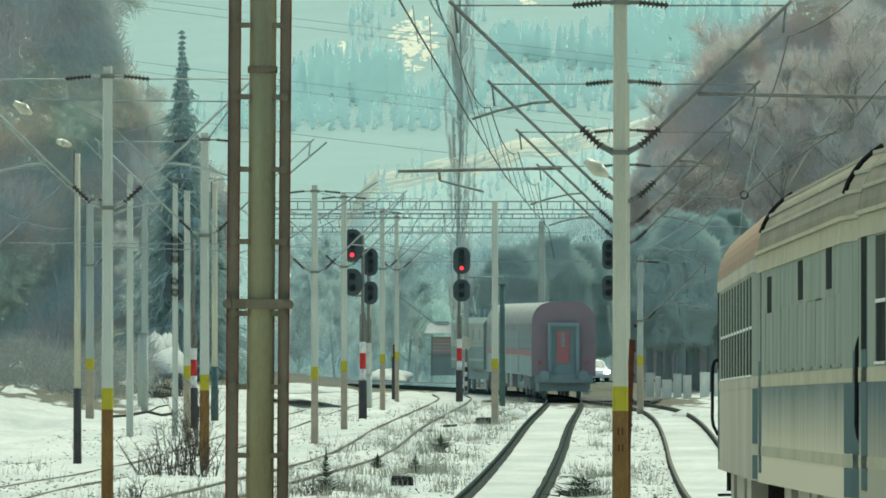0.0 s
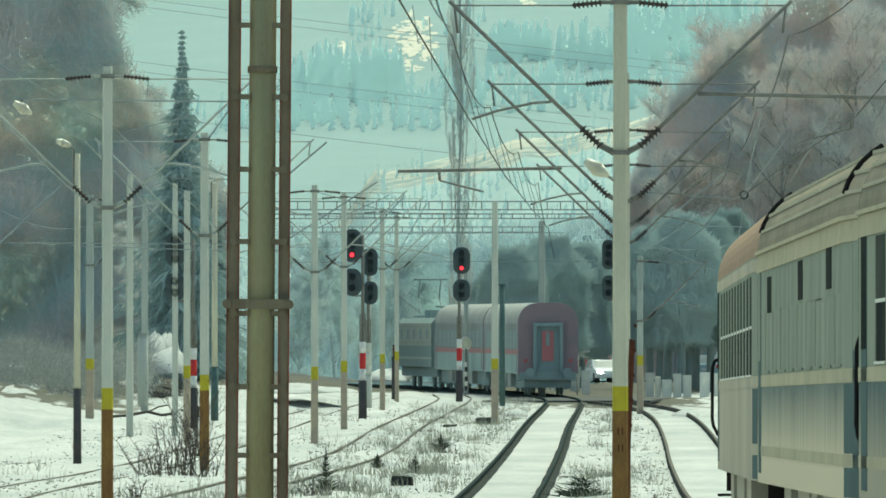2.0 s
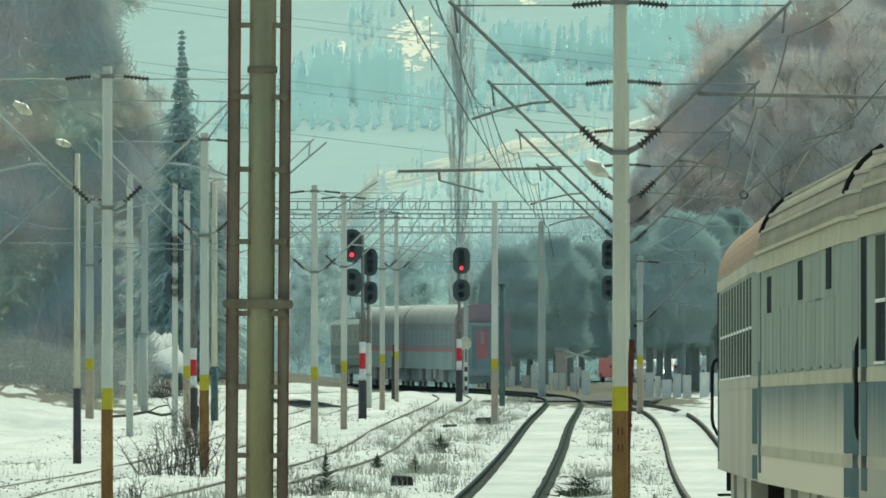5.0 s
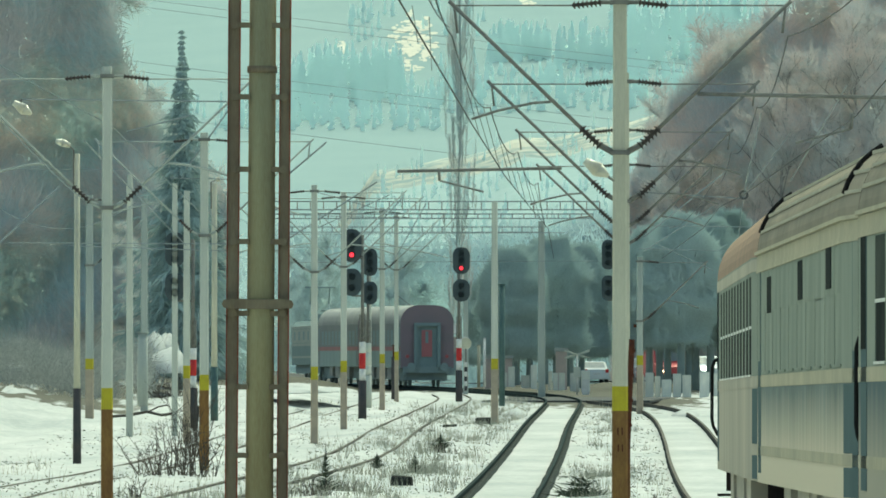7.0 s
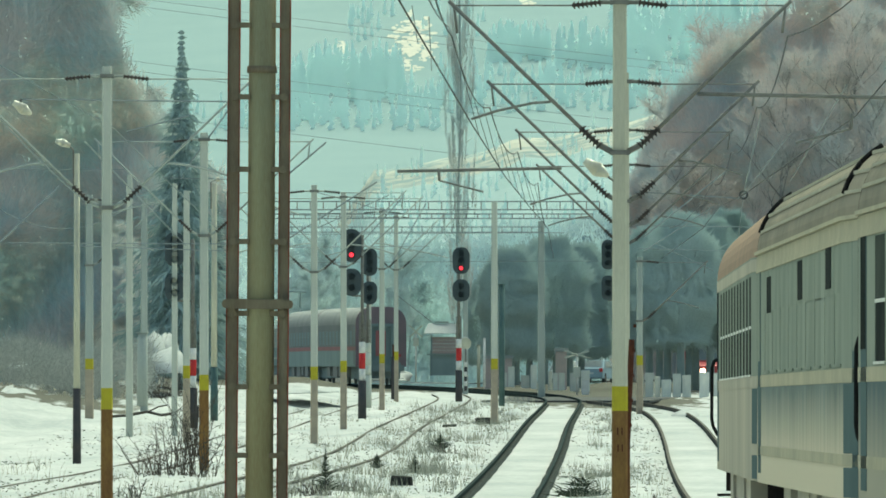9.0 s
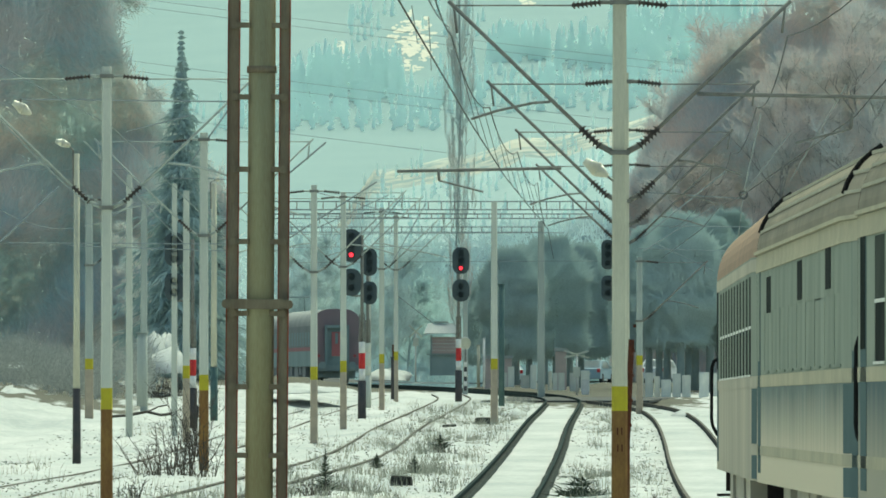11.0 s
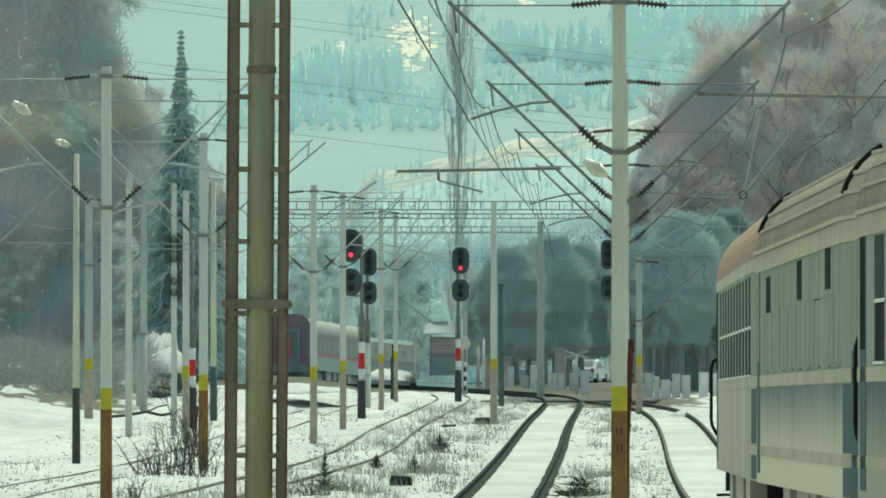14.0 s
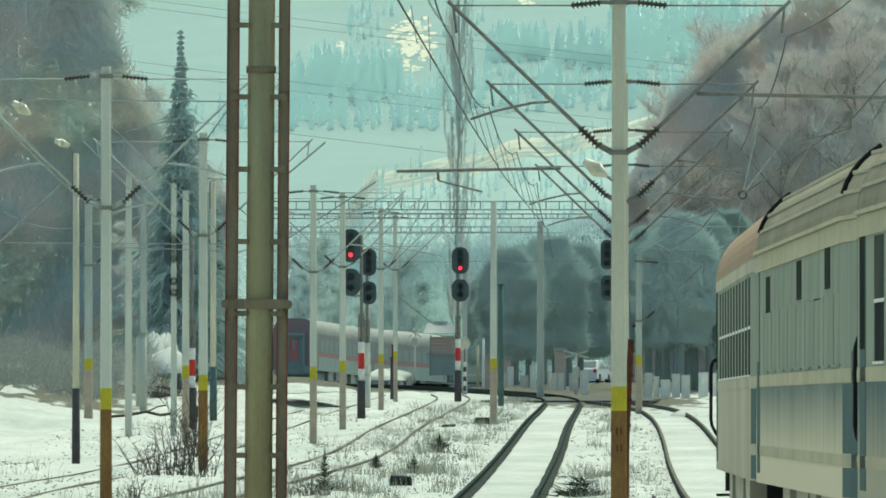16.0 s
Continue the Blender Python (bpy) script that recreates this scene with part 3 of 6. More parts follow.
        box(bm, 0, y + s * 0.02, 0.9, 2.6, 0.2, 0.35)
        part("headstock", bm, g, c)
        for sx in (-1.05, 1.05):
            bm = bmesh.new()
            rod(bm, (sx, y + s * 0.02, 1.62), (sx, y + s * 0.1, 1.62), 0.09, n=10)
            part("tail_light", bm, tail_lamp if frame_mat else red_paint, c, "round red tail light")
    # doors with handrails at both ends
    for y in (0.95, L - 0.95):
        for s in (-1, 1):
            bm = bmesh.new()
            box(bm, s * (w - 0.02), y, 2.15, 0.05, 0.78, 2.1)
            dr = part("side_door", bm, up if frame_mat else blue_grey, c)
            bm = bmesh.new()
            box(bm, s * (w + 0.008), y, 2.72, 0.006, 0.62, 0.95)
            part("door_window", bm, pane_low or window_dark, dr)
            if frame_mat is None:
                if y < 2 or far_rails:
                    dy = -0.5 if y < 2 else 0.5
                    bm = bmesh.new()
                    x = s * w
                    line(bm, [(x, y + dy, 2.37), (x + s * 0.045, y + dy, 2.345), (x + s * 0.07, y + dy, 2.27), (x + s * 0.075, y + dy, 1.63), (x + s * 0.06, y + dy, 1.54), (x, y + dy, 1.42)], 0.022, 8)
                    part("handrail", bm, rubber, c, "dark bent handrail beside the door")
            if steps:
                bm = bmesh.new()
                for z, o in ((0.35, 0.12), (0.68, 0.0)):
                    box(bm, s * (w - 0.12 - o), y, z, 0.26, 0.75, 0.03)
                part("step", bm, g, c)
    # underframe: boxes, bogies, wheels
    for y, ln, wd, hh in ((L * 0.29, 2.4, 2.7, 0.6), (L * 0.41, 1.5, 2.72, 0.5), (L * 0.53, 2.9, 2.7, 0.62), (L * 0.69, 1.9, 2.72, 0.55)):
        bm = bmesh.new()
        box(bm, 0, y, 1.0 - hh / 2, wd, ln, hh)
        part("equipment_box", bm, cream_low if frame_mat is None else far_roof, c, "equipment box under the floor")
    bm = bmesh.new()
    box(bm, 0, L / 2, 0.86, 1.9, L - 1.2, 0.24)
    part("underframe", bm, g, c)
    if frame_mat:
        part("underfloor_gear", shape(box, 0, L / 2, 0.66, 2.2, L - 0.9, 0.62), g, c, "dark equipment below the floor")
    for yb in (3.3, L - 3.3):
        bm = bmesh.new()
        for sx in (-1.02, 1.02):
            box(bm, sx, yb, 0.62, 0.12, 3.3, 0.2)
            box(bm, sx, yb, 0.45, 0.14, 1.1, 0.3)
            for dy in (-1.28, 1.28):
                box(bm, sx, yb + dy, 0.46, 0.2, 0.4, 0.34)
        bg = part("bogie", bm, g, c)
        for dy in (-1.28, 1.28):
            bm = bmesh.new()
            for sx in (-0.75, 0.75):
                rod(bm, (sx - 0.065, yb + dy, 0.46), (sx + 0.065, yb + dy, 0.46), 0.46, n=20)
            rod(bm, (-0.75, yb + dy, 0.46), (0.75, yb + dy, 0.46), 0.08)
            part("wheelset", bm, g, bg)
    if frame_mat is None:
        taper_end(c)
    return c


def taper_end(c, run=2.05, tuck=0.10):
    """Draw the last two metres of a coach in, as its vestibule is narrower."""
    for ob in c.children_recursive:
        if ob.type != "MESH" or ob.location.length > 1e-6:
            continue
        bm = bmesh.new()
        bm.from_mesh(ob.data)
        bmesh.ops.bisect_plane(bm, geom=bm.verts[:] + bm.edges[:] + bm.faces[:], plane_co=(0, run, 0), plane_no=(0, 1, 0), dist=1e-5)
        for v in bm.verts:
            d = max(run - v.co.y, 0) / run
            if v.co.z > 0.95:
                v.co.x *= 1 - tuck * min(d, 1.0)
        bm.to_mesh(ob.data)
        bm.free()


def place_on(c, length, key, y):
    """Pose of a vehicle whose near end stands at y on a track."""
    fx = track_x[key]
    a, b = y + 3.3, y + length - 3.3
    pa, pb = Vector((fx(a), a, rail_z(a))), Vector((fx(b), b, rail_z(b)))
    w = (pb - pa).normalized()
    o = pa - w * 3.3
    return pose(o.x, o.y, o.z + 0.02, math.degrees(math.asin(w.z)), 0, -math.degrees(math.atan2(w.x, w.y)))


NEAR = "standing coaches"
c1 = coach("passenger_coach", 24.5, "standing coach with dark blue-grey lower side and cream stripes", cream_grey, dusty_blue, cream, roof_grey, (2.14, 3.14, 2.62), NEAR,
           low_stripe=cream, pane_low=pane_matte, pane_up=pane_dim, end=rubber, inset=0.012, rails_bright=True)
c1.matrix_basis = place_on(c1, 24.5, "right", 67.9)
c2 = coach("passenger_coach", 24.5, "standing grey-green coach with blinds drawn and cream stripe", cream_grey, dusty_grey, cream, roof_grey, (2.14, 3.14, 2.74), NEAR,
           low_stripe=cream, pane_low=blind_flush, pane_up=blind_flush, n_win=9, inset=0.01, end=rubber)
for y, z in ((20.6, 2.9), (12.0, 2.95), (5.2, 2.98)):
    part("open_vent", shape(box, -1.4155, y, z, 0.01, 1.1, 0.36), pane_matte, c2, "dark opened ventilation flap")
c2.matrix_basis = place_on(c2, 24.5, "right", 92.6)
c3 = coach("passenger_coach", 24.5, "standing beige coach with rusty roof and half-open windows", cream_grey, cream_low, cream_low, roof_rust, (2.12, 3.16, 2.62), NEAR, n_win=11, far_rails=True, rails_bright=True, end=rubber, inset=0.012, ribs=False, pane_low=pane_matte, pane_up=pane_dim)
c3.matrix_basis = place_on(c3, 24.5, "right", 117.3)

DEPART = "departing train"
LEN = 26.4
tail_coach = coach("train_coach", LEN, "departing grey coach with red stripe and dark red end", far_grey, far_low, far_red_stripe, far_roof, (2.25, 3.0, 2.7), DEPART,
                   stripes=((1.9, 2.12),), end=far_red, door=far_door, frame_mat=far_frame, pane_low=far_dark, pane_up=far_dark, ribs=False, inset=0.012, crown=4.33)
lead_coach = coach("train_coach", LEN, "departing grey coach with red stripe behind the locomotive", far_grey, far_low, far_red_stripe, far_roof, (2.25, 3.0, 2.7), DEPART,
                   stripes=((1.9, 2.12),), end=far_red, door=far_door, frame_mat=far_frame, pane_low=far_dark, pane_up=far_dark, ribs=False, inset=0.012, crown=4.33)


def locomotive():
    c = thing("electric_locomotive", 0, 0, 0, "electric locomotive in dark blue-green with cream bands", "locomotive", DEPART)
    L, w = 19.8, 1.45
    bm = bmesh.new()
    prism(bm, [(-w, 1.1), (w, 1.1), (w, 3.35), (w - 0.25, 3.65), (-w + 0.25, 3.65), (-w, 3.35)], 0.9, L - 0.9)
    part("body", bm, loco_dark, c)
    for y0, y1 in ((0.45, 0.9), (L - 0.9, L - 0.45)):
        bm = bmesh.new()
        prism(bm, [(-w + 0.12, 1.1), (w - 0.12, 1.1), (w - 0.12, 2.6), (w - 0.3, 3.45), (-w + 0.3, 3.45), (-w + 0.12, 2.6)], y0, y1)
        part("cab_front", bm, loco_dark, c)
    for a, b in ((1.5, 1.62), (2.2, 2.36), (3.2, 3.36)):
        bm = bmesh.new()
        for s in (-1, 1):
            box(bm, s * (w + 0.004), L / 2, (a + b) / 2, 0.012, L - 1.8, b - a)
        box(bm, 0, 0.445, (a + b) / 2, 2.4, 0.012, b - a)
        part("cream_band", bm, loco_cream, c)
    bm = bmesh.new()
    for s in (-1, 1):
        box(bm, s * (w + 0.003), L / 2, 2.78, 0.01, L - 1.8, 0.8)
    part("upper_panel", bm, loco_cream, c)
    for k in range(5):
        for s in (-1, 1):
            bm = bmesh.new()
            box(bm, s * (w + 0.01), 3 + k * 3.4, 2.8, 0.012, 1.0, 0.5)
            part("side_window", bm, far_dark, c)
    for sx in (-0.6, 0.6):
        bm = bmesh.new()
        box(bm, sx, 0.44, 2.9, 0.9, 0.02, 0.55)
        part("cab_window", bm, far_dark, c)
    bm = bmesh.new()
    box(bm, 0, L / 2, 0.85, 2.4, L - 1.5, 0.5)
    for yb in (3.0, 6.0, L - 6, L - 3):
        for sx in (-0.75, 0.75):
            rod(bm, (sx - 0.07, yb, 0.55), (sx + 0.07, yb, 0.55), 0.55, n=16)
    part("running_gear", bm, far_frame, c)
    for yb in (4.0, L - 4.0):
        bm = bmesh.new()
        up = yb > L / 2
        t = 1.9 if up else 0.45
        for sx in (-0.55, 0.55):
            line(bm, [(sx, yb - 1.0, 3.75), (sx, yb + 0.9, 3.75 + t * 0.5), (sx, yb, 3.75 + t)], 0.04)
        rod(bm, (-0.9, yb, 3.78 + t), (0.9, yb, 3.78 + t), 0.05)
        box(bm, 0, yb, 3.72, 1.6, 2.4, 0.08)
        part("pantograph", bm, far_frame, c, "raised pantograph" if up else "folded pantograph")
    bm = bmesh.new()
    for k in range(5):
        box(bm, 0.1 * (-1) ** k, 7.0 + 1.5 * k, 3.85, 1.2, 0.8, 0.4)
    part("roof_gear", bm, far_frame, c)
    return c


loco = locomotive()
SPEED = 14.0


def train_pose(length, ahead, t):
    return place_on(None, length, "main", 500.0 + ahead + SPEED * t)


# ---- signals ----
def signal(x, y, base, top, hx, label, lit=False, head_w=0.68, plain=False):
    s = thing("light_signal", x, y, base, label, "railway signal", "light signals")
    h = top - base
    u = h / 7.0
    stripes = [(0, 0.95, black_paint), (0.95, 1.42, white_paint), (1.42, 2.05, red_paint), (2.05, 2.5, white_paint), (2.5, 3.6, white_paint)]
    if plain:
        stripes = [(a, b, concrete_cold) for a, b, _ in stripes]
    for a, b, material in stripes:
        if b == 3.6:
            bm = bmesh.new()
            for sx in (-0.09, 0.09):
                rod(bm, (sx, 0, a * u), (sx, 0, b * u), 0.025)
            for k in range(6):
                z = (a + (b - a) * (k + 0.5) / 6) * u
                rod(bm, (-0.09, 0, z), (0.09, 0, z + 0.12), 0.015)
            part("lattice", bm, galv, s)
            continue
        bm = bmesh.new()
        r = 0.15 if a == 0 else 0.115
        rod(bm, (0, 0, a * u - (0.5 if a == 0 else 0)), (0, 0, b * u), r, n=12)
        part("mast_section", bm, material, s, {0: "black base"}.get(a, ""))
    bm = bmesh.new()
    rod(bm, (0, 0.12, 2.5 * u), (0, 0.12, h - 0.2), 0.06)
    rod(bm, (0, 0.1, h * 0.62), (hx, 0.1, h * 0.62), 0.03)
    rod(bm, (0, 0.1, h * 0.86), (hx, 0.1, h * 0.86), 0.03)
    part("upper_mast", bm, galv, s)
    for zc, hh in ((h - 0.65 * u * 1.0, 1.32 * u), (h - 2.12 * u, 1.1 * u)):
        bm = bmesh.new()
        q = head_w / 2
        r = min(q, hh / 2)
        pts = []
        for k in range(24):
            a = math.tau * k / 24
            pts.append((hx + q * math.copysign(abs(math.cos(a)) ** 0.8, math.cos(a)), zc + math.copysign(hh / 2 - r, math.sin(a)) + r * math.sin(a)))
        prism(bm, pts, -0.06, 0.0)
        hd = part("signal_head", bm, black, s, "oval black backboard")
        n = 3 if hh > 1.2 * u else 2
        for k in range(n):
            z = zc + hh / 2 - hh * (k + 0.75) / (n + 0.5)
            bm = bmesh.new()
            rod(bm, (hx, -0.06, z), (hx, -0.25, z), 0.115, 0.12, n=12, caps=False)
            part("hood", bm, black, hd)
            if lit and n == 3 and k == 2:
                bm = bmesh.new()
                rod(bm, (hx, -0.06, z), (hx, -0.27, z), 0.08, n=12)
                part("red_light", bm, red_lamp, hd, "lit red lamp")
    return s


signal(-2.84, 400, 1.88, 8.08, -0.38, "signal showing red on a red and white mast", True, head_w=0.70)
signal(0.681, 470, 2.505, 8.427, 0.094, "signal showing red on a red and white mast", True, head_w=0.72)
signal(-2.97, 450, 2.25, 8.1, 0.067, "unlit signal behind another signal", head_w=0.62, plain=True)
signal(-7.735, 350, 1.625, 7.19, -0.56, "unlit signal with offset heads behind masts", head_w=0.62)
signal(6.665, 430, 2.123, 8.143, -0.365, "unlit signal behind a concrete mast", head_w=0.5, plain=True)



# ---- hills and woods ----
# no mist is modelled: haze is mixed into the spruce and hillside colours
far_wood = mat("haze_tinted_spruce", (0.66, 0.81, 0.79), (0.70, 0.84, 0.82), 1.0, scale=0.02, fine=0.3, bump=0, thin=0.12)
hill_base = mat("haze_tinted_hillside", (0.27, 0.355, 0.348), (0.245, 0.33, 0.325), 1.0, scale=0.01, fine=0.08, bump=0)
hill_snow = mat("hill_meadow_snow", (0.43, 0.43, 0.365), (0.225, 0.29, 0.28), 0.9, scale=0.3, fine=1.6, bump=0, spread=0.22, stretch=(0.5, 1, 2))


# brighter, warmer copy of hill_snow: the sunlight is in the colour
clearing_snow = mat("sun_tinted_clearing_snow", (0.62, 0.60, 0.50), (0.50, 0.51, 0.44), 0.9, scale=0.3, fine=1.6, bump=0)


def hill_rise(x, y):
    z = 2 + 0.155 * max(0, y - 1900) + 10 * 0.3 * noise.noise((x * 0.006, y * 0.003, 3)) * min(1, max(0, (y - 1900) / 300))
    return z


def hill_z(x, y):
    """Height of the hillside's facets, 30 by 40 metres each."""
    i, j = math.floor((x + 900) / 30), math.floor((y - 1880) / 40)
    u, v = (x + 900) / 30 - i, (y - 1880) / 40 - j
    xa, ya = -900 + 30 * i, 1880 + 40 * j
    low = hill_rise(xa, ya) * (1 - u) + hill_rise(xa + 30, ya) * u
    return low * (1 - v) + (hill_rise(xa, ya + 40) * (1 - u) + hill_rise(xa + 30, ya + 40) * u) * v


# clearings: x, z, half width, half height (metres on the slope)
CLEARINGS = [-21.125, 77.8, 1.6, 2.2, -6.125, 79.3, 5.0, 8.5, 18.615, 92.07, 2.0, 4.0, 28.56, 92.58, 0.9, 3.0]


def slope_y(z):
    return 1900 + (z - 2) / 0.155


def build_hill():
    bm = bmesh.new()
    xs = [-900 + 30 * i for i in range(61)]
    ys = [1880 + 40 * i for i in range(56)]
    grid = [[bm.verts.new((x, y, hill_rise(x, y))) for x in xs] for y in ys]
    for j in range(len(ys) - 1):
        for i in range(len(xs) - 1):
            bm.faces.new((grid[j][i], grid[j][i + 1], grid[j + 1][i + 1], grid[j + 1][i])).smooth = True
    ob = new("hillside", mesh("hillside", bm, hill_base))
    tagged(ob, "tall wooded mountainside, its colour tinted pale with haze", "hill", kind="structure")


build_hill()


def on_slope(bearing, rise):
    """The point of the mountainside on a line of sight."""
    k = (720 - rise) / 20000
    z = (1.8 + k * (1900 - 2 / 0.155)) / (1 - k / 0.155)
    y = slope_y(z)
    return across(bearing, y), y, hill_z(across(bearing, y), y)


def spruce_into(tris, x, y, z, h, r, rnd, n=90):
    """A far spruce: a spire of short drooping boughs round its stem."""
    tris.append((Vector((x - r * 0.12, y, z)), Vector((x + r * 0.12, y, z)), Vector((x, y, z + h))))
    for k in range(n):
        a = (k / n) ** 0.85
        q = r * ((1 - a) ** 0.8 + 0.05) * (0.75 + 0.35 * math.sin(k * 0.9)) * rnd.uniform(0.6, 1.15)
        ang = rnd.uniform(0, math.tau)
        c = math.cos(ang)
        p = Vector((x, y + math.sin(ang) * q, z + h * (0.03 + 0.95 * a)))
        twig_tri(tris, p + Vector((c * q * 0.25, 0, 0)), Vector((c * q * 0.8, 0, -0.05 * h * rnd.uniform(0.3, 1.2))), 0.05 * h * (1.1 - 0.7 * a))


def far_trees():
    rnd = random.Random(5)
    tris = []
    # stands: from and to across, upper and lower edge of their feet, heights, number
    stands = ((495, 730, 140, 180, 40, 80, 90), (420, 780, 175, 235, 34, 52, 150), (560, 690, 140, 165, 60, 90, 40), (866, 975, 88, 112, 42, 60, 80), (985, 1140, 98, 128, 45, 80, 60),
              (1080, 1345, 50, 130, 45, 80, 130), (780, 1330, 125, 205, 34, 50, 240), (300, 500, 190, 240, 30, 46, 30), (620, 860, 20, 75, 26, 40, 40))
    for b0, b1, r0, r1, h0, h1, n in stands:
        for k in range(n):
            x, y, z = on_slope(rnd.uniform(b0, b1), rnd.uniform(r0, r1))
            if any(abs(x - a) < c and abs(z - b) < e for a, b, c, e in zip(CLEARINGS[0::4], CLEARINGS[1::4], CLEARINGS[2::4], CLEARINGS[3::4])) and rnd.random() < 0.8:
                continue
            h = rnd.uniform(h0, h1) * y / 20000
            spruce_into(tris, x, y, z - 0.3, h, h * rnd.uniform(0.17, 0.25), rnd)
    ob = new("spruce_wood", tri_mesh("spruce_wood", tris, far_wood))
    tagged(ob, "haze-tinted spruce wood on the mountainside", "wood", kind="stuff")


def twig_tri(out, p, d, w):
    """Thin three-cornered twig."""
    side = Vector((d.z, 0, -d.x))
    side = (side.normalized() if side.length > 1e-5 else Vector((1, 0, 0))) * w
    out.append((p - side, p + side, p + d))


def tri_mesh(name, tris, material):
    verts = [tuple(v) for t in tris for v in t]
    me = bpy.data.meshes.new(name)
    me.from_pydata(verts, [], [(3 * i, 3 * i + 1, 3 * i + 2) for i in range(len(tris))])
    me.materials.append(material)
    return me


far_trees()


def meadow(cx, cz, rx, rz, seed, label):
    """A ragged clearing of snow streaks lying on the slope between trees."""
    rnd = random.Random(seed)
    bm = bmesh.new()
    for j in range(int(20 + rx * rz * 3)):
        a, q = rnd.uniform(0, math.tau), rnd.random() ** 0.8
        x0, z0 = cx + rx * q * math.cos(a), cz + rz * q * math.sin(a)
        hx, hz = rnd.uniform(0.1, 0.5) * min(rx, 2.2), rnd.uniform(0.05, 0.16) * min(rz, 3.5)
        ring = []
        for k in range(14):
            t = math.tau * k / 14
            u = rnd.uniform(0.75, 1.15)
            x, y = x0 + hx * u * math.cos(t), slope_y(z0 + hz * u * math.sin(t))
            ring.append(bm.verts.new((x, y, hill_z(x, y) + 0.04 + 0.0008 * j)))
        bm.faces.new(ring)
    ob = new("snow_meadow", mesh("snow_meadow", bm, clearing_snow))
    tagged(ob, label, "snow patch", kind="structure")


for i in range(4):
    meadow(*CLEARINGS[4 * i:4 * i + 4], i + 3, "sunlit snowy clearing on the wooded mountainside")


# pale blue-green here is distance haze put into the ridge colour
ridge_wood = mat("haze_tinted_ridge", (0.34, 0.43, 0.42), (0.29, 0.38, 0.37), 1.0, scale=0.15, fine=1.2, bump=0)


def low_ridge():
    """A nearer snowy shoulder of the hill."""
    prof = lambda x: 33.3 + (x - (-7.05)) * 0.20212765957446807 + 1.0 * noise.noise((x * 0.15, 0, 4)) if x > -9 else 33.3 - (-9 - x) * 1.5
    xs = [-60 + 1.5 * i for i in range(150)]
    height = lambda x, u: max(-2, prof(min(x, 60)) - 16 + 16 * u ** 0.8)
    for name, us, material, text in (("wooded_ridge", [0.02, 0.2, 0.4, 0.55, 0.66, 0.74], ridge_wood, "haze-tinted wooded foot of the ridge"),
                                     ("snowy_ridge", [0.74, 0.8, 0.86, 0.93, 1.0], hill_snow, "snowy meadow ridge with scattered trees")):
        bm = bmesh.new()
        rows = [[bm.verts.new((x, 1380 + 120 * u, height(x, u) - (1.2 * noise.noise((x * 0.3, 0, 7)) if u == 0.74 else 0))) for x in xs] for u in us]
        rows.append([bm.verts.new((x, 1560, -3)) for x in xs]) if us[-1] == 1 else rows.insert(0, [bm.verts.new((x, 1378, -3)) for x in xs])
        for p, q in zip(rows, rows[1:]):
            for i in range(len(xs) - 1):
                bm.faces.new((p[i], p[i + 1], q[i + 1], q[i])).smooth = True
        tagged(new(name, mesh(name, bm, material)), text, "hill", kind="structure")
    rnd = random.Random(8)
    tris = []
    for k in range(520):
        x = rnd.uniform(-20, 60)
        u = rnd.random() ** 0.9
        if u > 0.7 and rnd.random() < 0.5:
            continue
        h = rnd.uniform(1.2, 3.2)
        spruce_into(tris, x, 1380 + 120 * u, height(x, u) - 0.3, h, h * 0.2, rnd, 50)
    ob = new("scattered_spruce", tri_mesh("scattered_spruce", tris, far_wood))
    tagged(ob, "small haze-tinted spruces scattered on the snowy ridge", "wood", kind="stuff")


low_ridge()

bark_brown = mat("brown_bark", (0.33, 0.315, 0.295), (0.29, 0.29, 0.28), 0.9, scale=3, bump=0, island=0.25)
# twig, needle and trunk colours are paled well beyond bark to carry haze
twig_brown = mat("hazed_reddish_twigs", (0.73, 0.635, 0.58), (0.60, 0.635, 0.62), 0.95, scale=0.3, fine=2.5, bump=0, island=0.1, thin=0.12, spread=0.3)
twig_dark = mat("hazed_larch_twigs", (0.70, 0.645, 0.585), (0.545, 0.64, 0.62), 0.95, scale=0.22, fine=2.5, bump=0, island=0.1, thin=0.12, spread=0.3)
twig_grey = mat("hazed_grey_twigs", (0.62, 0.71, 0.69), (0.52, 0.62, 0.61), 0.95, scale=0.3, fine=2, bump=0, island=0.2, thin=0.12)
needle = mat("hazed_needles", (0.37, 0.455, 0.43), (0.32, 0.405, 0.385), 0.95, scale=0.5, fine=3, bump=0, island=0.15, thin=0.12)
street_twig = mat("hazed_street_tree_twigs", (0.47, 0.56, 0.535), (0.41, 0.50, 0.48), 0.95, scale=0.25, fine=2, bump=0, island=0.08, thin=0.12)
trunk_dark = mat("hazed_trunk", (0.36, 0.43, 0.42), (0.30, 0.365, 0.36), 0.95, scale=2, bump=0)


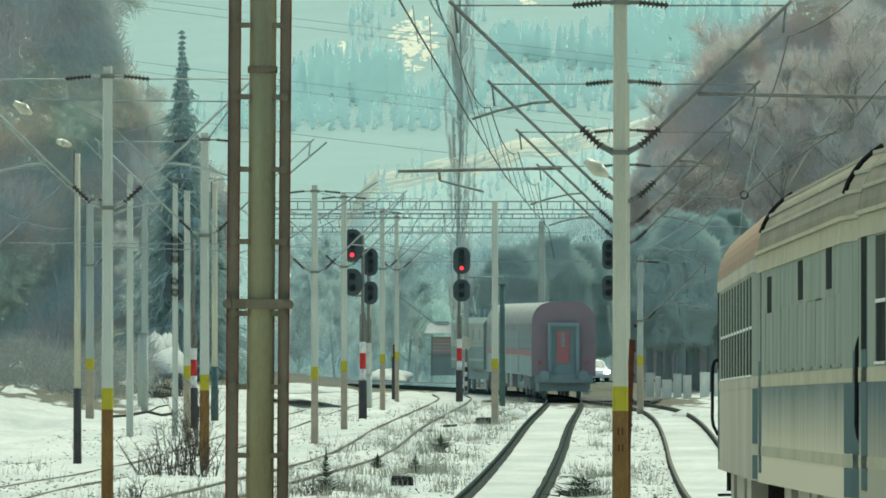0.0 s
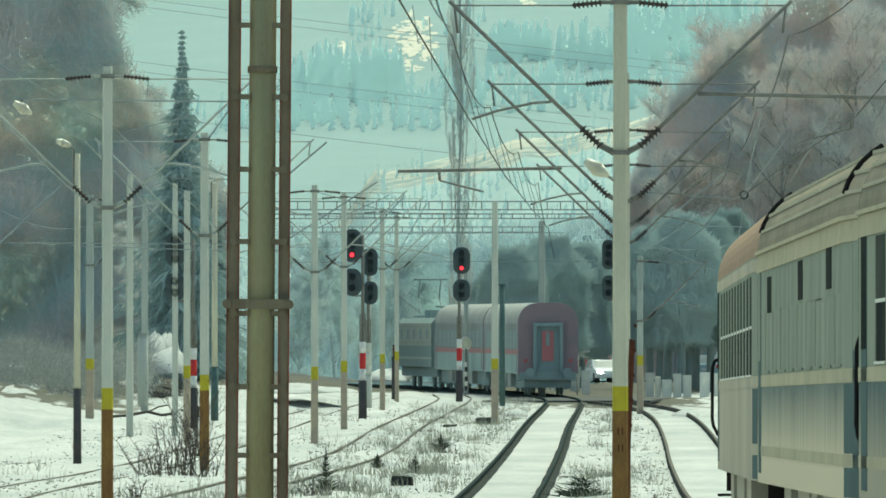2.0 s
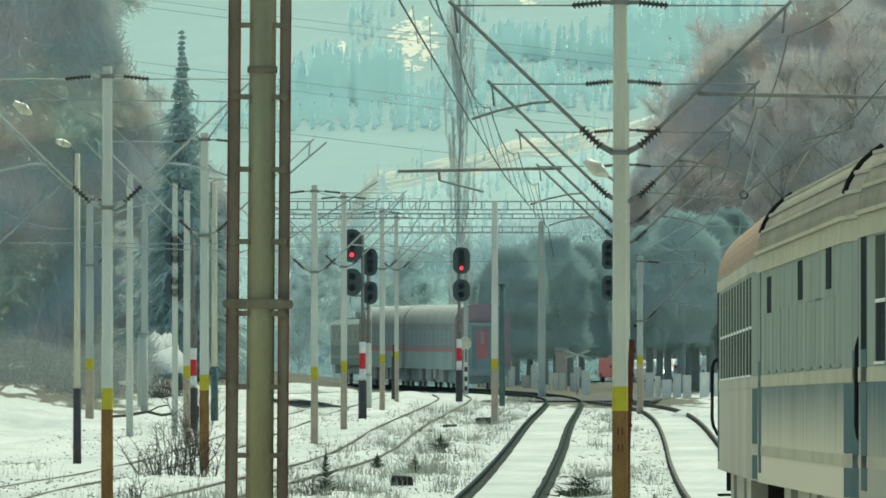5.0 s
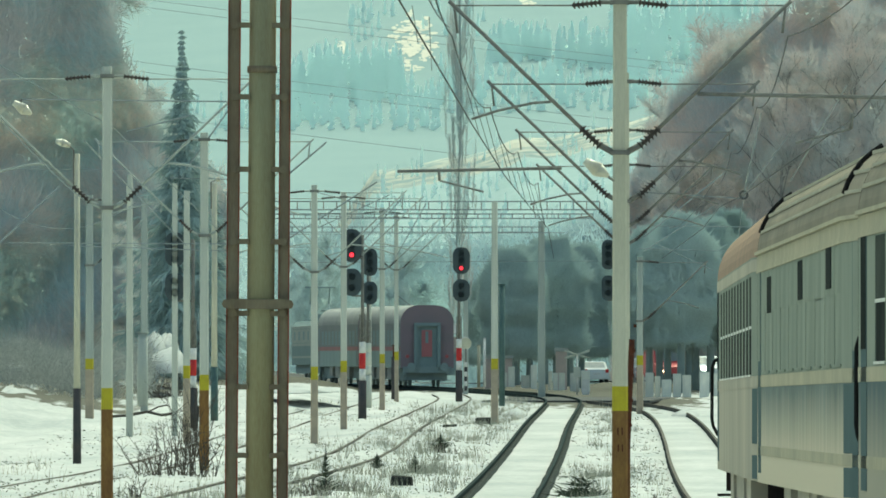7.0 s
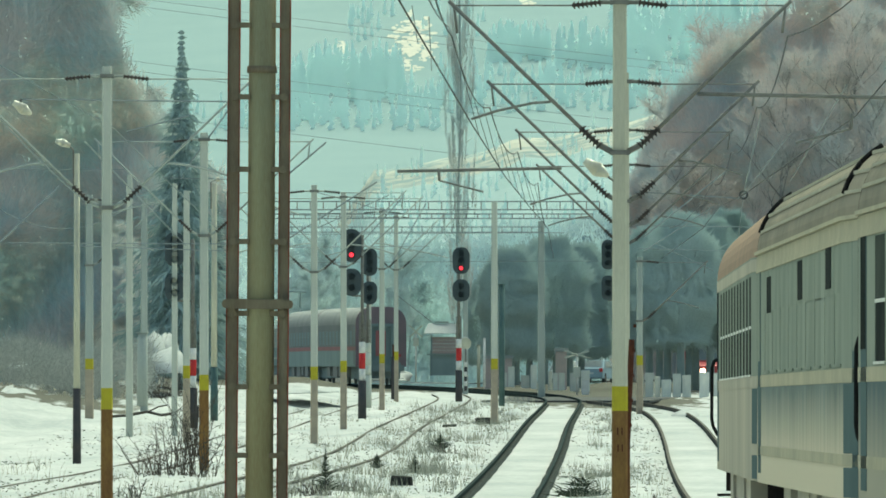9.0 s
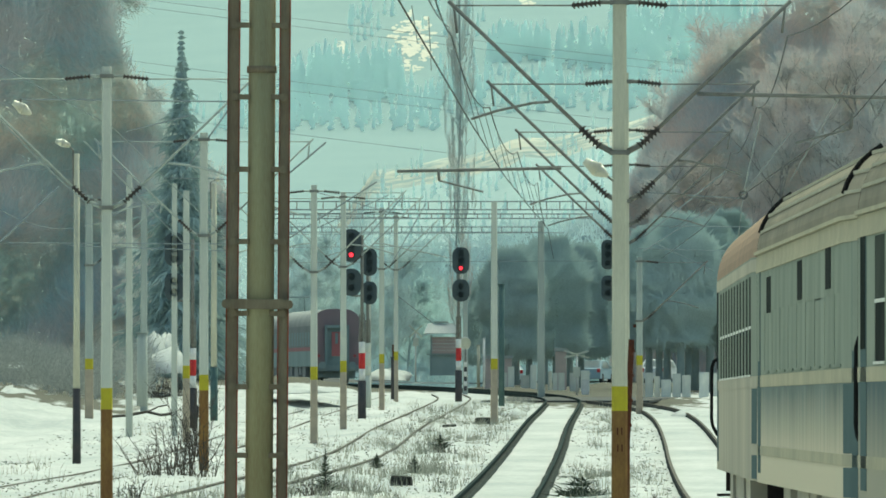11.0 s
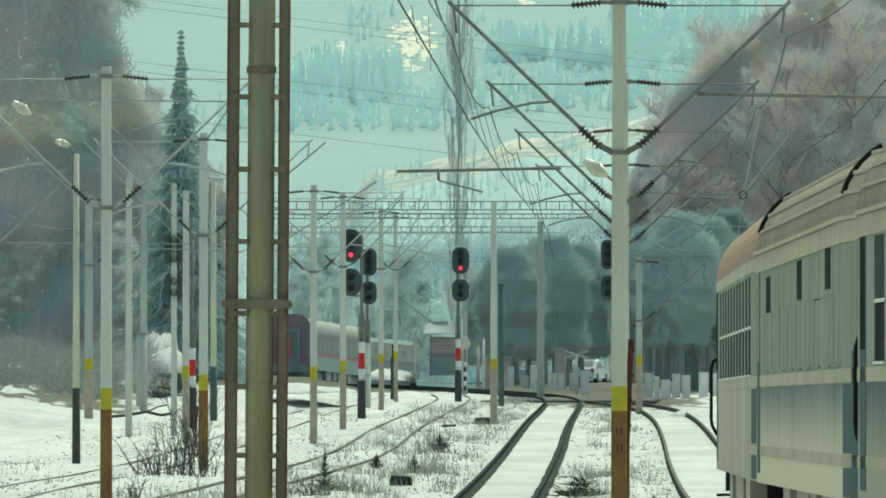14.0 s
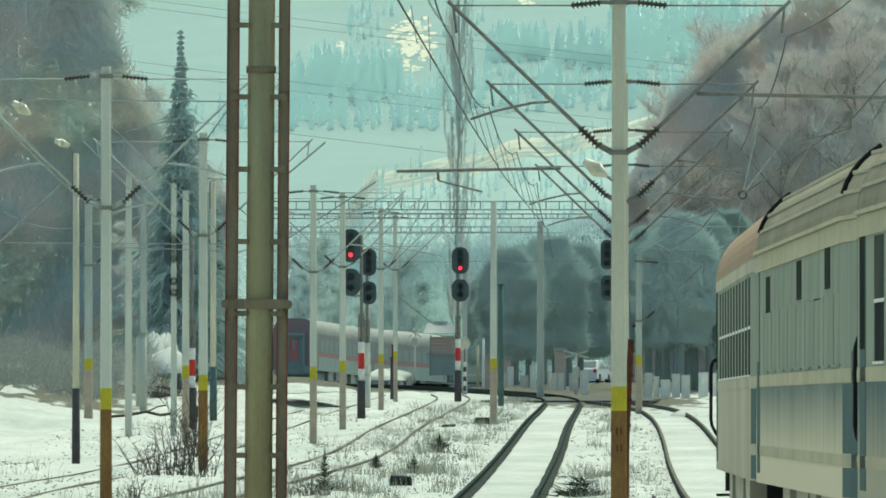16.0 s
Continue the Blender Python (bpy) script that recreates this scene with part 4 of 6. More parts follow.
def bare_tree(height, spread, seed, levels=4, droop=0.0, up=0.5, kids=(7, 6, 5), twig=0.9, trunk_r=0.16):
    """Branch mesh and twig mesh of a leafless tree."""
    rnd = random.Random(seed)
    bm = bmesh.new()
    tris = []

    def grow(p, d, length, r, level):
        pts = [p]
        segs = 4 if level == 0 else 3
        for k in range(segs):
            d = (d + Vector((rnd.gauss(0, 0.09), rnd.gauss(0, 0.09), rnd.gauss(0, 0.05) - (droop * 0.25 if level else 0)))).normalized()
            pts.append(pts[-1] + d * length / segs)
        for k in range(segs):
            ra, rb = r * (1 - 0.8 * k / segs), r * (1 - 0.8 * (k + 1) / segs)
            rod(bm, pts[k], pts[k + 1], max(ra, 0.011), max(rb, 0.009), n=5 if level < 2 else 3, caps=False)
        if level >= levels - 1:
            for k in range(9):
                q = pts[0].lerp(pts[-1], rnd.random())
                e = (d * 0.6 + Vector((rnd.gauss(0, 0.6), rnd.gauss(0, 0.6), rnd.gauss(0.25 - droop, 0.5)))).normalized() * twig * rnd.uniform(0.4, 1.0)
                twig_tri(tris, q, e, 0.014)
                for j in range(2):
                    twig_tri(tris, q + e * rnd.uniform(0.2, 0.8), (e + Vector((rnd.gauss(0, 0.4), 0, rnd.gauss(0, 0.4))) * twig) * 0.5, 0.011)
            return
        n = kids[min(level, len(kids) - 1)] * (3 if level == 0 else 1)
        for k in range(n):
            a = (0.22 + 0.76 * (k + rnd.random()) / n) if level == 0 else rnd.uniform(0.25, 1)
            i = min(segs - 1, int(a * segs))
            q = pts[i].lerp(pts[i + 1], a * segs - i)
            t = rnd.uniform(0, math.tau)
            out = Vector((math.cos(t), math.sin(t), up + rnd.uniform(-0.2, 0.3) - droop))
            if level:
                out = d * 0.8 + out * 0.7
            ln = (spread * (1.05 - 0.65 * a) if level == 0 else length * 0.55) * rnd.uniform(0.7, 1.2)
            grow(q, out.normalized(), ln, r * (0.42 if level == 0 else 0.55) * (1.1 - 0.5 * a), level + 1)

    grow(Vector((0, 0, -0.3)), Vector((0, 0, 1)), height, trunk_r, 0)
    return bm, tris


def tree_kind(name, label, category, group, bark, twigs, *args, **kw):
    bm, tris = bare_tree(*args, **kw)
    t = thing(name, 0, 0, 0, label, category, group)
    part("trunk", bm, bark, t, fix=False)
    cr = new("crown", tri_mesh("crown", tris, twigs))
    cr.parent = t
    return t


def scatter(kinds, places, seed):
    rnd = random.Random(seed)
    for k, (x, y, z, s) in enumerate(places):
        kind = kinds[k % len(kinds)]
        m = pose(x, y, z, 0, 0, rnd.uniform(0, 360)) if k >= len(kinds) else pose(x, y, z)
        ob = kind if k < len(kinds) else copy_thing(kind, m)
        ob.matrix_basis = m
        ob.scale = (s, s, s * rnd.uniform(0.92, 1.08))


# the brown wood on the right
kinds = [tree_kind("bare_tree", "tall leafless tree with reddish-brown twigs", "tree", "brown roadside wood", bark_brown, twig_brown, 15, 4.2, 20 + k, up=0.75) for k in range(3)]
scatter(kinds, [(18.6, 836, 2.3, 1.15), (15.6, 835, 2.3, 1.0), (17.4, 840, 2.3, 1.28), (19.2, 838, 2.3, 1.48), (21.6, 842, 2.3, 1.66),
                (24.5, 840, 2.3, 1.6), (14.6, 832, 2.3, 0.7), (26.5, 845, 2.3, 1.65), (16.4, 806, 2.3, 0.95), (19.6, 808, 2.3, 1.2),
                (23.2, 806, 2.3, 1.4), (27.4, 808, 2.3, 1.6), (31.0, 806, 2.3, 1.7)], 1)
# dark larches on the bank
kinds = [tree_kind("larch", "dark leafless larch with drooping twigs on the bank", "tree", "larches on the bank", trunk_dark, twig_dark, 20, 3.6, 40 + k, up=0.25, droop=0.28, kids=(9, 6, 5)) for k in range(3)]
scatter(kinds, [(-18.6, 625, 2.4, 1.25), (-22.5, 628, 2.8, 1.4), (-17.2, 622, 2.6, 0.95), (-13.608, 540, 2.8, 0.4), (-15.4, 618, 2.8, 0.72), (-20.2, 626, 2.8, 1.3)], 2)
# thin trees beyond the train, paled by haze in their colour
kinds = [tree_kind("thin_tree", "thin leafless tree paled by a haze tint", "tree", "misty young trees", twig_grey, twig_grey, 9, 2.4, 60 + k, up=0.9, kids=(5, 5, 4), trunk_r=0.1) for k in range(2)]
scatter(kinds, [(across(bearing, 830), 830 + 9 * i, 2.6, 1.0 + 0.12 * (i % 3)) for i, bearing in enumerate((530, 565, 590, 635, 690, 720, 760, 870, 905, 515))], 3)



def needle_tree(name, label, h, r, seed, material, base=0.1, tiers=62, density=30):
    """A conifer with whorls of drooping, ragged branches."""
    rnd = random.Random(seed)
    t = thing(name, 0, 0, 0, label, "tree")
    part("trunk", shape(rod, (0, 0, -0.4), (0, 0, h * 0.98), 0.02 * h * 0.55, 0.01, 6), trunk_dark, t)
    tris = []
    for k in range(tiers):
        a = (k + 0.5) / tiers
        z = h * (base + (1 - base) * a)
        q = r * (1 - a) ** 1.25 * (0.8 + 0.25 * math.sin(k * 1.3)) + 0.02
        for j in range(max(5, int(density * (1 - a * 0.6)))):
            ang = rnd.uniform(0, math.tau)
            ln = q * rnd.uniform(0.55, 1.15)
            d = Vector((math.cos(ang), math.sin(ang), -0.28 + 0.35 * a + rnd.uniform(-0.1, 0.1))) * ln
            o = Vector((0, 0, z))
            twig_tri(tris, o, d, 0.05)
            for i in range(7):
                p = o + d * rnd.uniform(0.2, 1.0)
                twig_tri(tris, p, Vector((rnd.gauss(0, 0.2), rnd.gauss(0, 0.2), -rnd.uniform(0.05, 0.5))) * (0.35 + 1.5 * (1 - a)) + d * 0.25, 0.045)
    cr = new("crown", tri_mesh("crown", tris, material))
    cr.parent = t
    return t


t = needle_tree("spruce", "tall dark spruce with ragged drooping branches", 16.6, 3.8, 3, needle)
t.matrix_basis = pose(-12.012, 520, 2.6)
t = copy_thing(t, pose(-11.97, 600, 2.8, 0, 0, 70))
t.scale = (0.62, 0.62, 0.62)


def clump_tree(name, label, height, crown_from, rx, seed, twigs, group, n=20000):
    """A street tree with a dense crown of short twigs and a straight trunk."""
    rnd = random.Random(seed)
    t = thing(name, 0, 0, 0, label, "tree", group)
    part("trunk", shape(rod, (0, 0, -0.4), (0, 0, height * 0.8), 0.23, 0.08, 8), trunk_dark, t)
    tris = []
    for k in range(n):
        a = rnd.random()
        z = crown_from + (height - crown_from) * a
        q = rx * (1 - abs(2 * a - 0.85) ** 3 * 0.5) * (0.8 + 0.35 * noise.noise((seed, a * 5, 0)))
        ang = rnd.uniform(0, math.tau)
        rr = q * (0.72 + 0.28 * rnd.random()) * (1 + 0.3 * noise.noise((math.cos(ang) * 2, math.sin(ang) * 2, z + seed)))
        p = Vector((rr * math.cos(ang), rr * math.sin(ang), z))
        twig_tri(tris, p, Vector((math.cos(ang) * 0.15 + rnd.gauss(0, 0.25), 0, rnd.gauss(0.05, 0.3))) * 0.75, 0.035)
    cr = new("crown", tri_mesh("crown", tris, twigs))
    cr.parent = t
    for k in range(6):
        ang, a = k * 1.1 + seed, 0.25 + 0.09 * k
        part("limb", shape(rod, (0, 0, crown_from + (height - crown_from) * a * 0.6), (rx * 0.7 * math.cos(ang), rx * 0.7 * math.sin(ang), crown_from + (height - crown_from) * (a + 0.2)), 0.06, 0.02, 5), trunk_dark, t)
    return t


LIMES = "dark street trees by the crossing"
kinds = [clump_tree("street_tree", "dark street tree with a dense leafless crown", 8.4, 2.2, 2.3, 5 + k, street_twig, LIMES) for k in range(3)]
scatter(kinds, [(3.751, 620, 2.45, 0.95), (4.928, 640, 2.45, 0.98), (6.281, 625, 2.45, 0.96), (7.872, 640, 2.45, 1.0), (4.454, 680, 2.45, 1.05), (6.245, 690, 2.45, 1.1),
                (7.571, 670, 2.45, 1.08), (2.94, 700, 2.45, 0.95)], 11)
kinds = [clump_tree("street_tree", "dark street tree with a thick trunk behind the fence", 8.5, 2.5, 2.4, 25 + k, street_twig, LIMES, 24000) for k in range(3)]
scatter(kinds, [(10.797, 590, 2.45, 1.0), (11.94, 600, 2.45, 1.05), (12.344, 585, 2.45, 1.05), (13.44, 600, 2.45, 1.1), (13.983, 590, 2.45, 1.1), (15.18, 600, 2.45, 1.1),
                (12.288, 640, 2.45, 1.05), (13.952, 640, 2.45, 1.15), (16.512, 640, 2.45, 1.2), (17.28, 600, 2.45, 1.1), (19.398, 610, 2.45, 1.1)], 12)


def poplar(h):
    """A slim column of upright branches."""
    rnd = random.Random(77)
    t = thing("poplar", 0.96, 640, 2.4, "tall narrow leafless poplar", "tree")
    bm, tris = bmesh.new(), []
    line(bm, [(0, 0, -0.4), (-0.15, 0, h * 0.4), (0.1, 0, h * 0.75), (0.0, 0, h)], 0.055, 6)
    for k in range(130):
        a = rnd.uniform(0.12, 0.95)
        ang, q = rnd.uniform(0, math.tau), rnd.uniform(0.35, 1.0) * (0.95 - 0.45 * abs(a - 0.45))
        p = Vector((0, 0, h * a))
        ln = h * rnd.uniform(0.06, 0.16)
        m = p + Vector((q * math.cos(ang), q * math.sin(ang), ln * 0.5))
        e = m + Vector((0.1 * math.cos(ang), 0, ln * 0.7))
        rod(bm, p, m, 0.013, 0.009, 3, False)
        rod(bm, m, e, 0.009, 0.005, 3, False)
        for j in range(22):
            b = p.lerp(m, rnd.random()) if j < 4 else m.lerp(e, rnd.random())
            twig_tri(tris, b, Vector((rnd.gauss(0, 0.16), 0, rnd.uniform(0.3, 1.1))), 0.012)
    part("trunk", bm, trunk_dark, t, fix=False)
    cr = new("crown", tri_mesh("crown", tris, twig_dark))
    cr.parent = t


poplar(22.5)


# a far belt of haze-tinted trees closing the valley behind the crossing
def tree_belt():
    rnd = random.Random(15)
    tris = []
    for k in range(85):
        x0, y0 = rnd.uniform(-26, 34), rnd.uniform(900, 1080)
        hgt, w = rnd.uniform(6, 14), rnd.uniform(1.2, 2.6)
        for j in range(420):
            a = rnd.random()
            q = w * (1 - 0.75 * abs(a - 0.35)) * rnd.random() ** 0.5 * rnd.choice((-1, 1))
            twig_tri(tris, Vector((x0 + q, y0 + rnd.uniform(-2, 2), 2 + hgt * a)), Vector((rnd.gauss(0, 0.3) + q * 0.25, 0, rnd.uniform(0.2, 1.1))), 0.035)
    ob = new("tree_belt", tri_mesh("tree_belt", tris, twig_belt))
    tagged(ob, "belt of haze-tinted leafless trees across the valley", "wood", kind="stuff")


# near-white twig colour stands in for the haze before the belt
twig_belt = mat("hazed_belt_twigs", (0.68, 0.81, 0.79), (0.74, 0.86, 0.84), 1.0, scale=0.1, fine=1, bump=0, island=0.15, thin=0.12)
tree_belt()


# ---- buildings, fences and signs by the crossing ----
# board and wall colours are lightened to carry the haze at the crossing
plank_red = mat("hazed_red_boards", (0.58, 0.44, 0.40), (0.48, 0.40, 0.37), 0.8, scale=2, stretch=(0.3, 1, 3))
wall_teal = mat("grey_wall", (0.38, 0.45, 0.44), (0.31, 0.38, 0.37), 0.85, scale=1)
brickish = mat("pale_brick", (0.56, 0.46, 0.42), (0.44, 0.39, 0.365), 0.85, scale=3)
slab = mat("concrete_slab", (0.76, 0.75, 0.65), (0.58, 0.59, 0.52), 0.9, scale=2, rand=0.22)


def gate_hut():
    d = 640
    t = thing("crossing_hut", 0.0, d, 3.592, "crossing hut with snowy overhanging roof and red board wall", "hut")
    part("wall", shape(box, 0.05, 0, 0.68, 1.5, 1.4, 1.4), wall_teal, t)
    for k in range(5):
        part("board", shape(box, 0.1, -0.74, 1.30 + 0.19 * k, 1.4, 0.05, 0.175), plank_red, t)
    part("sill", shape(box, 0.0, -0.75, 1.16, 1.75, 0.14, 0.07), wall_teal, t)
    part("corner_post", shape(box, -0.62, -0.76, 1.1, 0.09, 0.09, 2.3), trunk_dark, t)
    bm = bmesh.new()
    low = [bm.verts.new(p) for p in ((-1.05, -1.2, 2.35), (1.05, -1.2, 2.35), (1.05, 1.2, 2.35), (-1.05, 1.2, 2.35))]
    high = [bm.verts.new(p) for p in ((-0.8, -0.1, 2.92), (0.75, -0.1, 2.92), (0.75, 0.1, 2.92), (-0.8, 0.1, 2.92))]
    for k in range(4):
        bm.faces.new((low[k], low[(k + 1) % 4], high[(k + 1) % 4], high[k]))
    bm.faces.new(high)
    bm.faces.new(low[::-1])
    part("snowy_roof", bm, snow_clean, t, "frost-white hipped roof")
    part("ridge_cap", shape(box, -0.05, 0, 2.99, 0.8, 0.4, 0.07), far_roof, t)


gate_hut()


def low_house():
    d = 900
    t = thing("low_building", 8.595, d, 2.0, "long low building with snow on its roof", "building")
    part("wall", shape(box, 0, 0, 1.6, 10.4, 6, 4.0), wall_teal, t)
    bm = bmesh.new()
    prism(bm, [(-3.2, 0), (3.2, 0), (3.2, 0.14), (0, 0.62), (-3.2, 0.14)], -5.4, 5.4)
    for v in bm.verts:
        v.co = Vector((v.co.y, v.co.x, 3.75 + v.co.z + 0.6))
    part("snowy_roof", bm, snow_clean, t, "roof under clean snow")
    # plain block added in place of a higher snow-covered roof
    part("chimney", shape(box, 3.95, 1.5, 5.6, 1.2, 0.9, 2.6), snow_clean, t, "white block standing in for a snowy roof")
    for k in range(5):
        w = part("window", shape(box, -4 + 2 * k, -3.02, 2.4, 0.8, 0.06, 1.0), far_dark, t)


low_house()

rnd = random.Random(31)


def fence_run(name, label, left_b, right_b, d, ztop, zbase, gap, seed):
    """Upright concrete slabs of uneven height, some missing."""
    r = random.Random(seed)
    x0, x1 = across(left_b, d), across(right_b, d)
    t = thing(name, x0, d, zbase, label, "fence")
    x = 0
    me = mesh("fence_slab", shape(box, 0, 0, 0.5, 1, 0.08, 1), slab)
    while x < x1 - x0:
        w = r.uniform(0.22, 0.6)
        if r.random() > gap:
            ob = new("fence_slab", me)
            ob.parent, ob.location, ob.scale = t, (x + w / 2, r.uniform(-0.1, 0.1), -0.2), (w * 0.86, 1, (ztop - zbase + 0.2) * r.uniform(0.72, 1.06))
        x += w


fence_run("slab_fence", "broken grey concrete slab fence by the crossing", 890, 1000, 600, 3.95, 2.4, 0.25, 1)
fence_run("slab_fence", "leaning grey concrete slabs by the road", 1008, 1036, 590, 4.0, 2.45, 0.2, 2)
fence_run("slab_fence", "broken concrete slab fence under street trees", 1130, 1262, 540, 3.42, 2.2, 0.05, 3)
ob = new("gate_pillar", mesh("gate_pillar", shape(box, 0, 0, 1.1, 0.6, 0.5, 2.3), brickish))
ob.matrix_basis = pose(6.353, 605, 2.5)
tagged(ob, "pale brick gate pillar with a snow cap", "pillar")
ob = new("pillar_snow", mesh("pillar_snow", shape(box, 0, 0, 0.1, 0.75, 0.6, 0.18), snow_clean))
ob.matrix_basis = pose(6.353, 605, 4.75)
tagged(ob, "cap of snow on a gate pillar", "snow")
t = thing("brick_wall", across(857, 612), 612, 2.4, "low pale brick wall capped with snow", "wall")
part("wall", shape(box, 0.78, 0, 0.95, 1.5, 0.3, 2.1), brickish, t)
part("snow_cap", shape(box, 0.78, 0, 2.09, 1.6, 0.42, 0.16), snow_clean, t, "cap of snow")
ob = new("kerb_block", mesh("kerb_block", shape(box, 0, 0, 0.4, 0.36, 0.3, 0.9), white_paint))
ob.matrix_basis = pose(7.084, 560, 2.3)
tagged(ob, "whitewashed concrete block beside the road", "block")


def cross_sign(x, y, base, h, arm, flat, label):
    t = thing("crossing_sign", x, y, base, label, "road sign", "level crossing signs")
    part("post", shape(rod, (0, 0.05, -0.3), (0, 0.05, h), 0.05, n=8), white_paint, t)
    for s in (-1, 1):
        part("arm", shape(rod, (-arm, 0.02 * s, h - arm * flat * s), (arm, 0.02 * s, h + arm * flat * s), 0.05, n=4), concrete_cold, t)
    part("lamp_box", shape(box, 0, 0, h - arm - 0.25, 0.34, 0.16, 0.5), concrete_cold, t)


cross_sign(-1.622, 690, 3.594, 2.8, 0.4, 0.9, "white level crossing cross on a post")
cross_sign(6.664, 560, 2.64, 1.75, 0.62, 0.28, "grey level crossing cross with drooping arms")
t = thing("round_sign", 1.117, 545, 2.563, "round sign on a black and white striped post", "road sign")
part("disc", shape(rod, (0, -0.16, 2.289), (0, -0.12, 2.289), 0.27, n=20), concrete, t)
part("rim", shape(rod, (-0.06, -0.12, 2.289), (-0.06, -0.09, 2.289), 0.33, n=20), white_paint, t)
for k in range(6):
    part("stripe", shape(rod, (0, -0.14, 0.23 * k), (0, -0.14, 0.23 * k + 0.23), 0.07, n=8), white_paint if k % 2 else black_paint, t)
part("post", shape(rod, (0, -0.12, 1.3), (0, -0.12, 2.289), 0.04, n=6), galv, t)


def simple_post(name, bearing, d, y0, y1, r, material, label, category="post"):
    bm = bmesh.new()
    z0, z1 = level(y0, d), level(y1, d)
    rod(bm, (0, 0, -0.4), (0, 0, z1 - z0), r, r * 0.9, n=8)
    rod(bm, (0, 0, z1 - z0), (0, 0, z1 - z0 + 0.04), r * 1.2, n=8)
    ob = new(name, mesh(name, bm, material))
    ob.matrix_basis = pose(across(bearing, d), d, z0)
    return tagged(ob, label, category)


simple_post("steel_post", 889, 420, 700, 505, 0.11, steel_green, "dark green steel post beside the line")
ob = simple_post("dwarf_post", 696, 470, 690, 634, 0.07, black_paint, "short dark post with a small lamp")
simple_post("cable_post", 697, 472, 690, 612, 0.04, rust, "thin rusty post beside a mast")
simple_post("yellow_post", 848, 600, 672, 612, 0.09, concrete, "small pale post with a dull yellow top")
simple_post("striped_post", 858, 580, 672, 600, 0.07, white_paint, "small white post by the crossing")
simple_post("relay_cabinet", 253, 418, 700, 590, 0.20, concrete_dark, "ribbed green cabinet fixed to a post", "cabinet")


def lamp_post(x, y, base, top, r, hx, hz, label, foot=None):
    t = thing("lamp_post", x, y, base, label, "street lamp", "yard lamps")
    h = top - base
    part("post", shape(rod, (0, 0, 1.5 if foot else -0.4), (0, 0, h), r, r * 0.8, 10), concrete, t)
    if foot:
        part("post_foot", shape(rod, (0, 0, -0.4), (0, 0, 1.5), r * 1.25, r * 1.15, 10), foot, t, "dark painted foot")
    bm = bmesh.new()
    line(bm, [(-r, 0, h - 0.9), (-r * 1.1, 0, h + hz * 0.3), (hx * 0.45, 0, h + hz * 0.8)], 0.025)
    part("bracket", bm, galv, t)
    bm = bmesh.new()
    rod(bm, (hx * 0.35, 0, h + hz * 0.7), (hx * 0.75, 0, h + hz * 0.95), 0.05, 0.10, 10)
    rod(bm, (hx * 0.75, 0, h + hz * 0.95), (hx * 1.1, 0, h + hz * 1.12), 0.10, 0.05, 10)
    part("lamp_head", bm, lamp_glass, t, "pale oval lamp head")


lamp_post(-9.252, 286, 0.756, 8.206, 0.085, -0.486, 0.286, "slim concrete lamp post with a pale lamp head", black_paint)
lamp_post(-8.08, 400, 1.7, 9.7, 0.11, 0.18, 0.16, "concrete lamp post with a round pale head", steel_green)
for bearing, rise, d, s, text in ((1052, 296, 172, -1, "pale oval lamp fixed to a mast"), (37, 190, 230, -1, "pale lamp hanging from a span wire")):
    t = thing("yard_lamp", across(bearing, d), d, level(rise, d), text, "lamp")
    bm = bmesh.new()
    rod(bm, (-0.14, 0, 0.10), (0.06, 0, -0.04), 0.055, 0.12, 12)
    rod(bm, (0.06, 0, -0.04), (0.22, 0, -0.14), 0.12, 0.03, 12)
    part("globe", bm, lamp_glass, t)
    part("bracket", shape(line, [(0.2, 0, -0.13), (0.3, 0.2, -0.2)] if bearing > 1000 else [(0.0, 0, 0.05), (0.02, 0, 0.17)], 0.02), galv, t)


# ---- lattice beams across the tracks ----
def lattice_beam(d, rise, thick, left_b, right_b, label):
    z = level(rise, d)
    x0, x1 = across(left_b, d), across(right_b, d)
    t = thing("lattice_beam", x0, d, z, label, "gantry beam", "gantry beams")
    for dz in (0, -thick):
        part("chord", shape(rod, (0, 0, dz), (x1 - x0, 0, dz), 0.03, n=4), galv_pale, t)
    me = mesh("upright", shape(rod, (0, 0, 0), (0, 0, -thick), 0.025, n=4), rust_pale)
    k, n = 0, int((x1 - x0) / 0.46)
    for k in range(n + 1):
        ob = new("upright", me)
        ob.parent, ob.location = t, (k * (x1 - x0) / n, 0, 0)


# steel and rust paled with haze in the colour, for distant metalwork
galv_pale = mat("pale_hazed_steel", (0.30, 0.33, 0.32), (0.24, 0.27, 0.27), 0.7, bump=0)
rust_pale = mat("pale_hazed_rust", (0.30, 0.25, 0.23), (0.25, 0.23, 0.22), 0.8, bump=0)
lattice_beam(402, 357, 0.29, 480, 1062, "long steel lattice beam spanning the tracks")
lattice_beam(455, 379, 0.18, 480, 1050, "far steel lattice beam spanning the tracks")
lattice_beam(520, 402, 0.24, 500, 960, "far thin lattice beam in a pale haze tint")


# ---- wires ----
def wire(pts, r=0.012, label="thin dark overhead wire", sag=0.0, name="overhead_wire"):
    bm = bmesh.new()
    fine = []
    for a, b in zip(pts, pts[1:]):
        a, b = Vector(a), Vector(b)
        for k in range(8):
            u = k / 8
            p = a.lerp(b, u)
            p.z -= sag * 4 * u * (1 - u)
            fine.append(p)
    fine.append(Vector(pts[-1]))
    line(bm, fine, r, 4)
    return tagged(new(name, mesh(name, bm, wire_mat if name != "span_wire" else galv_pale, False)), label, "wire", "overhead wires")


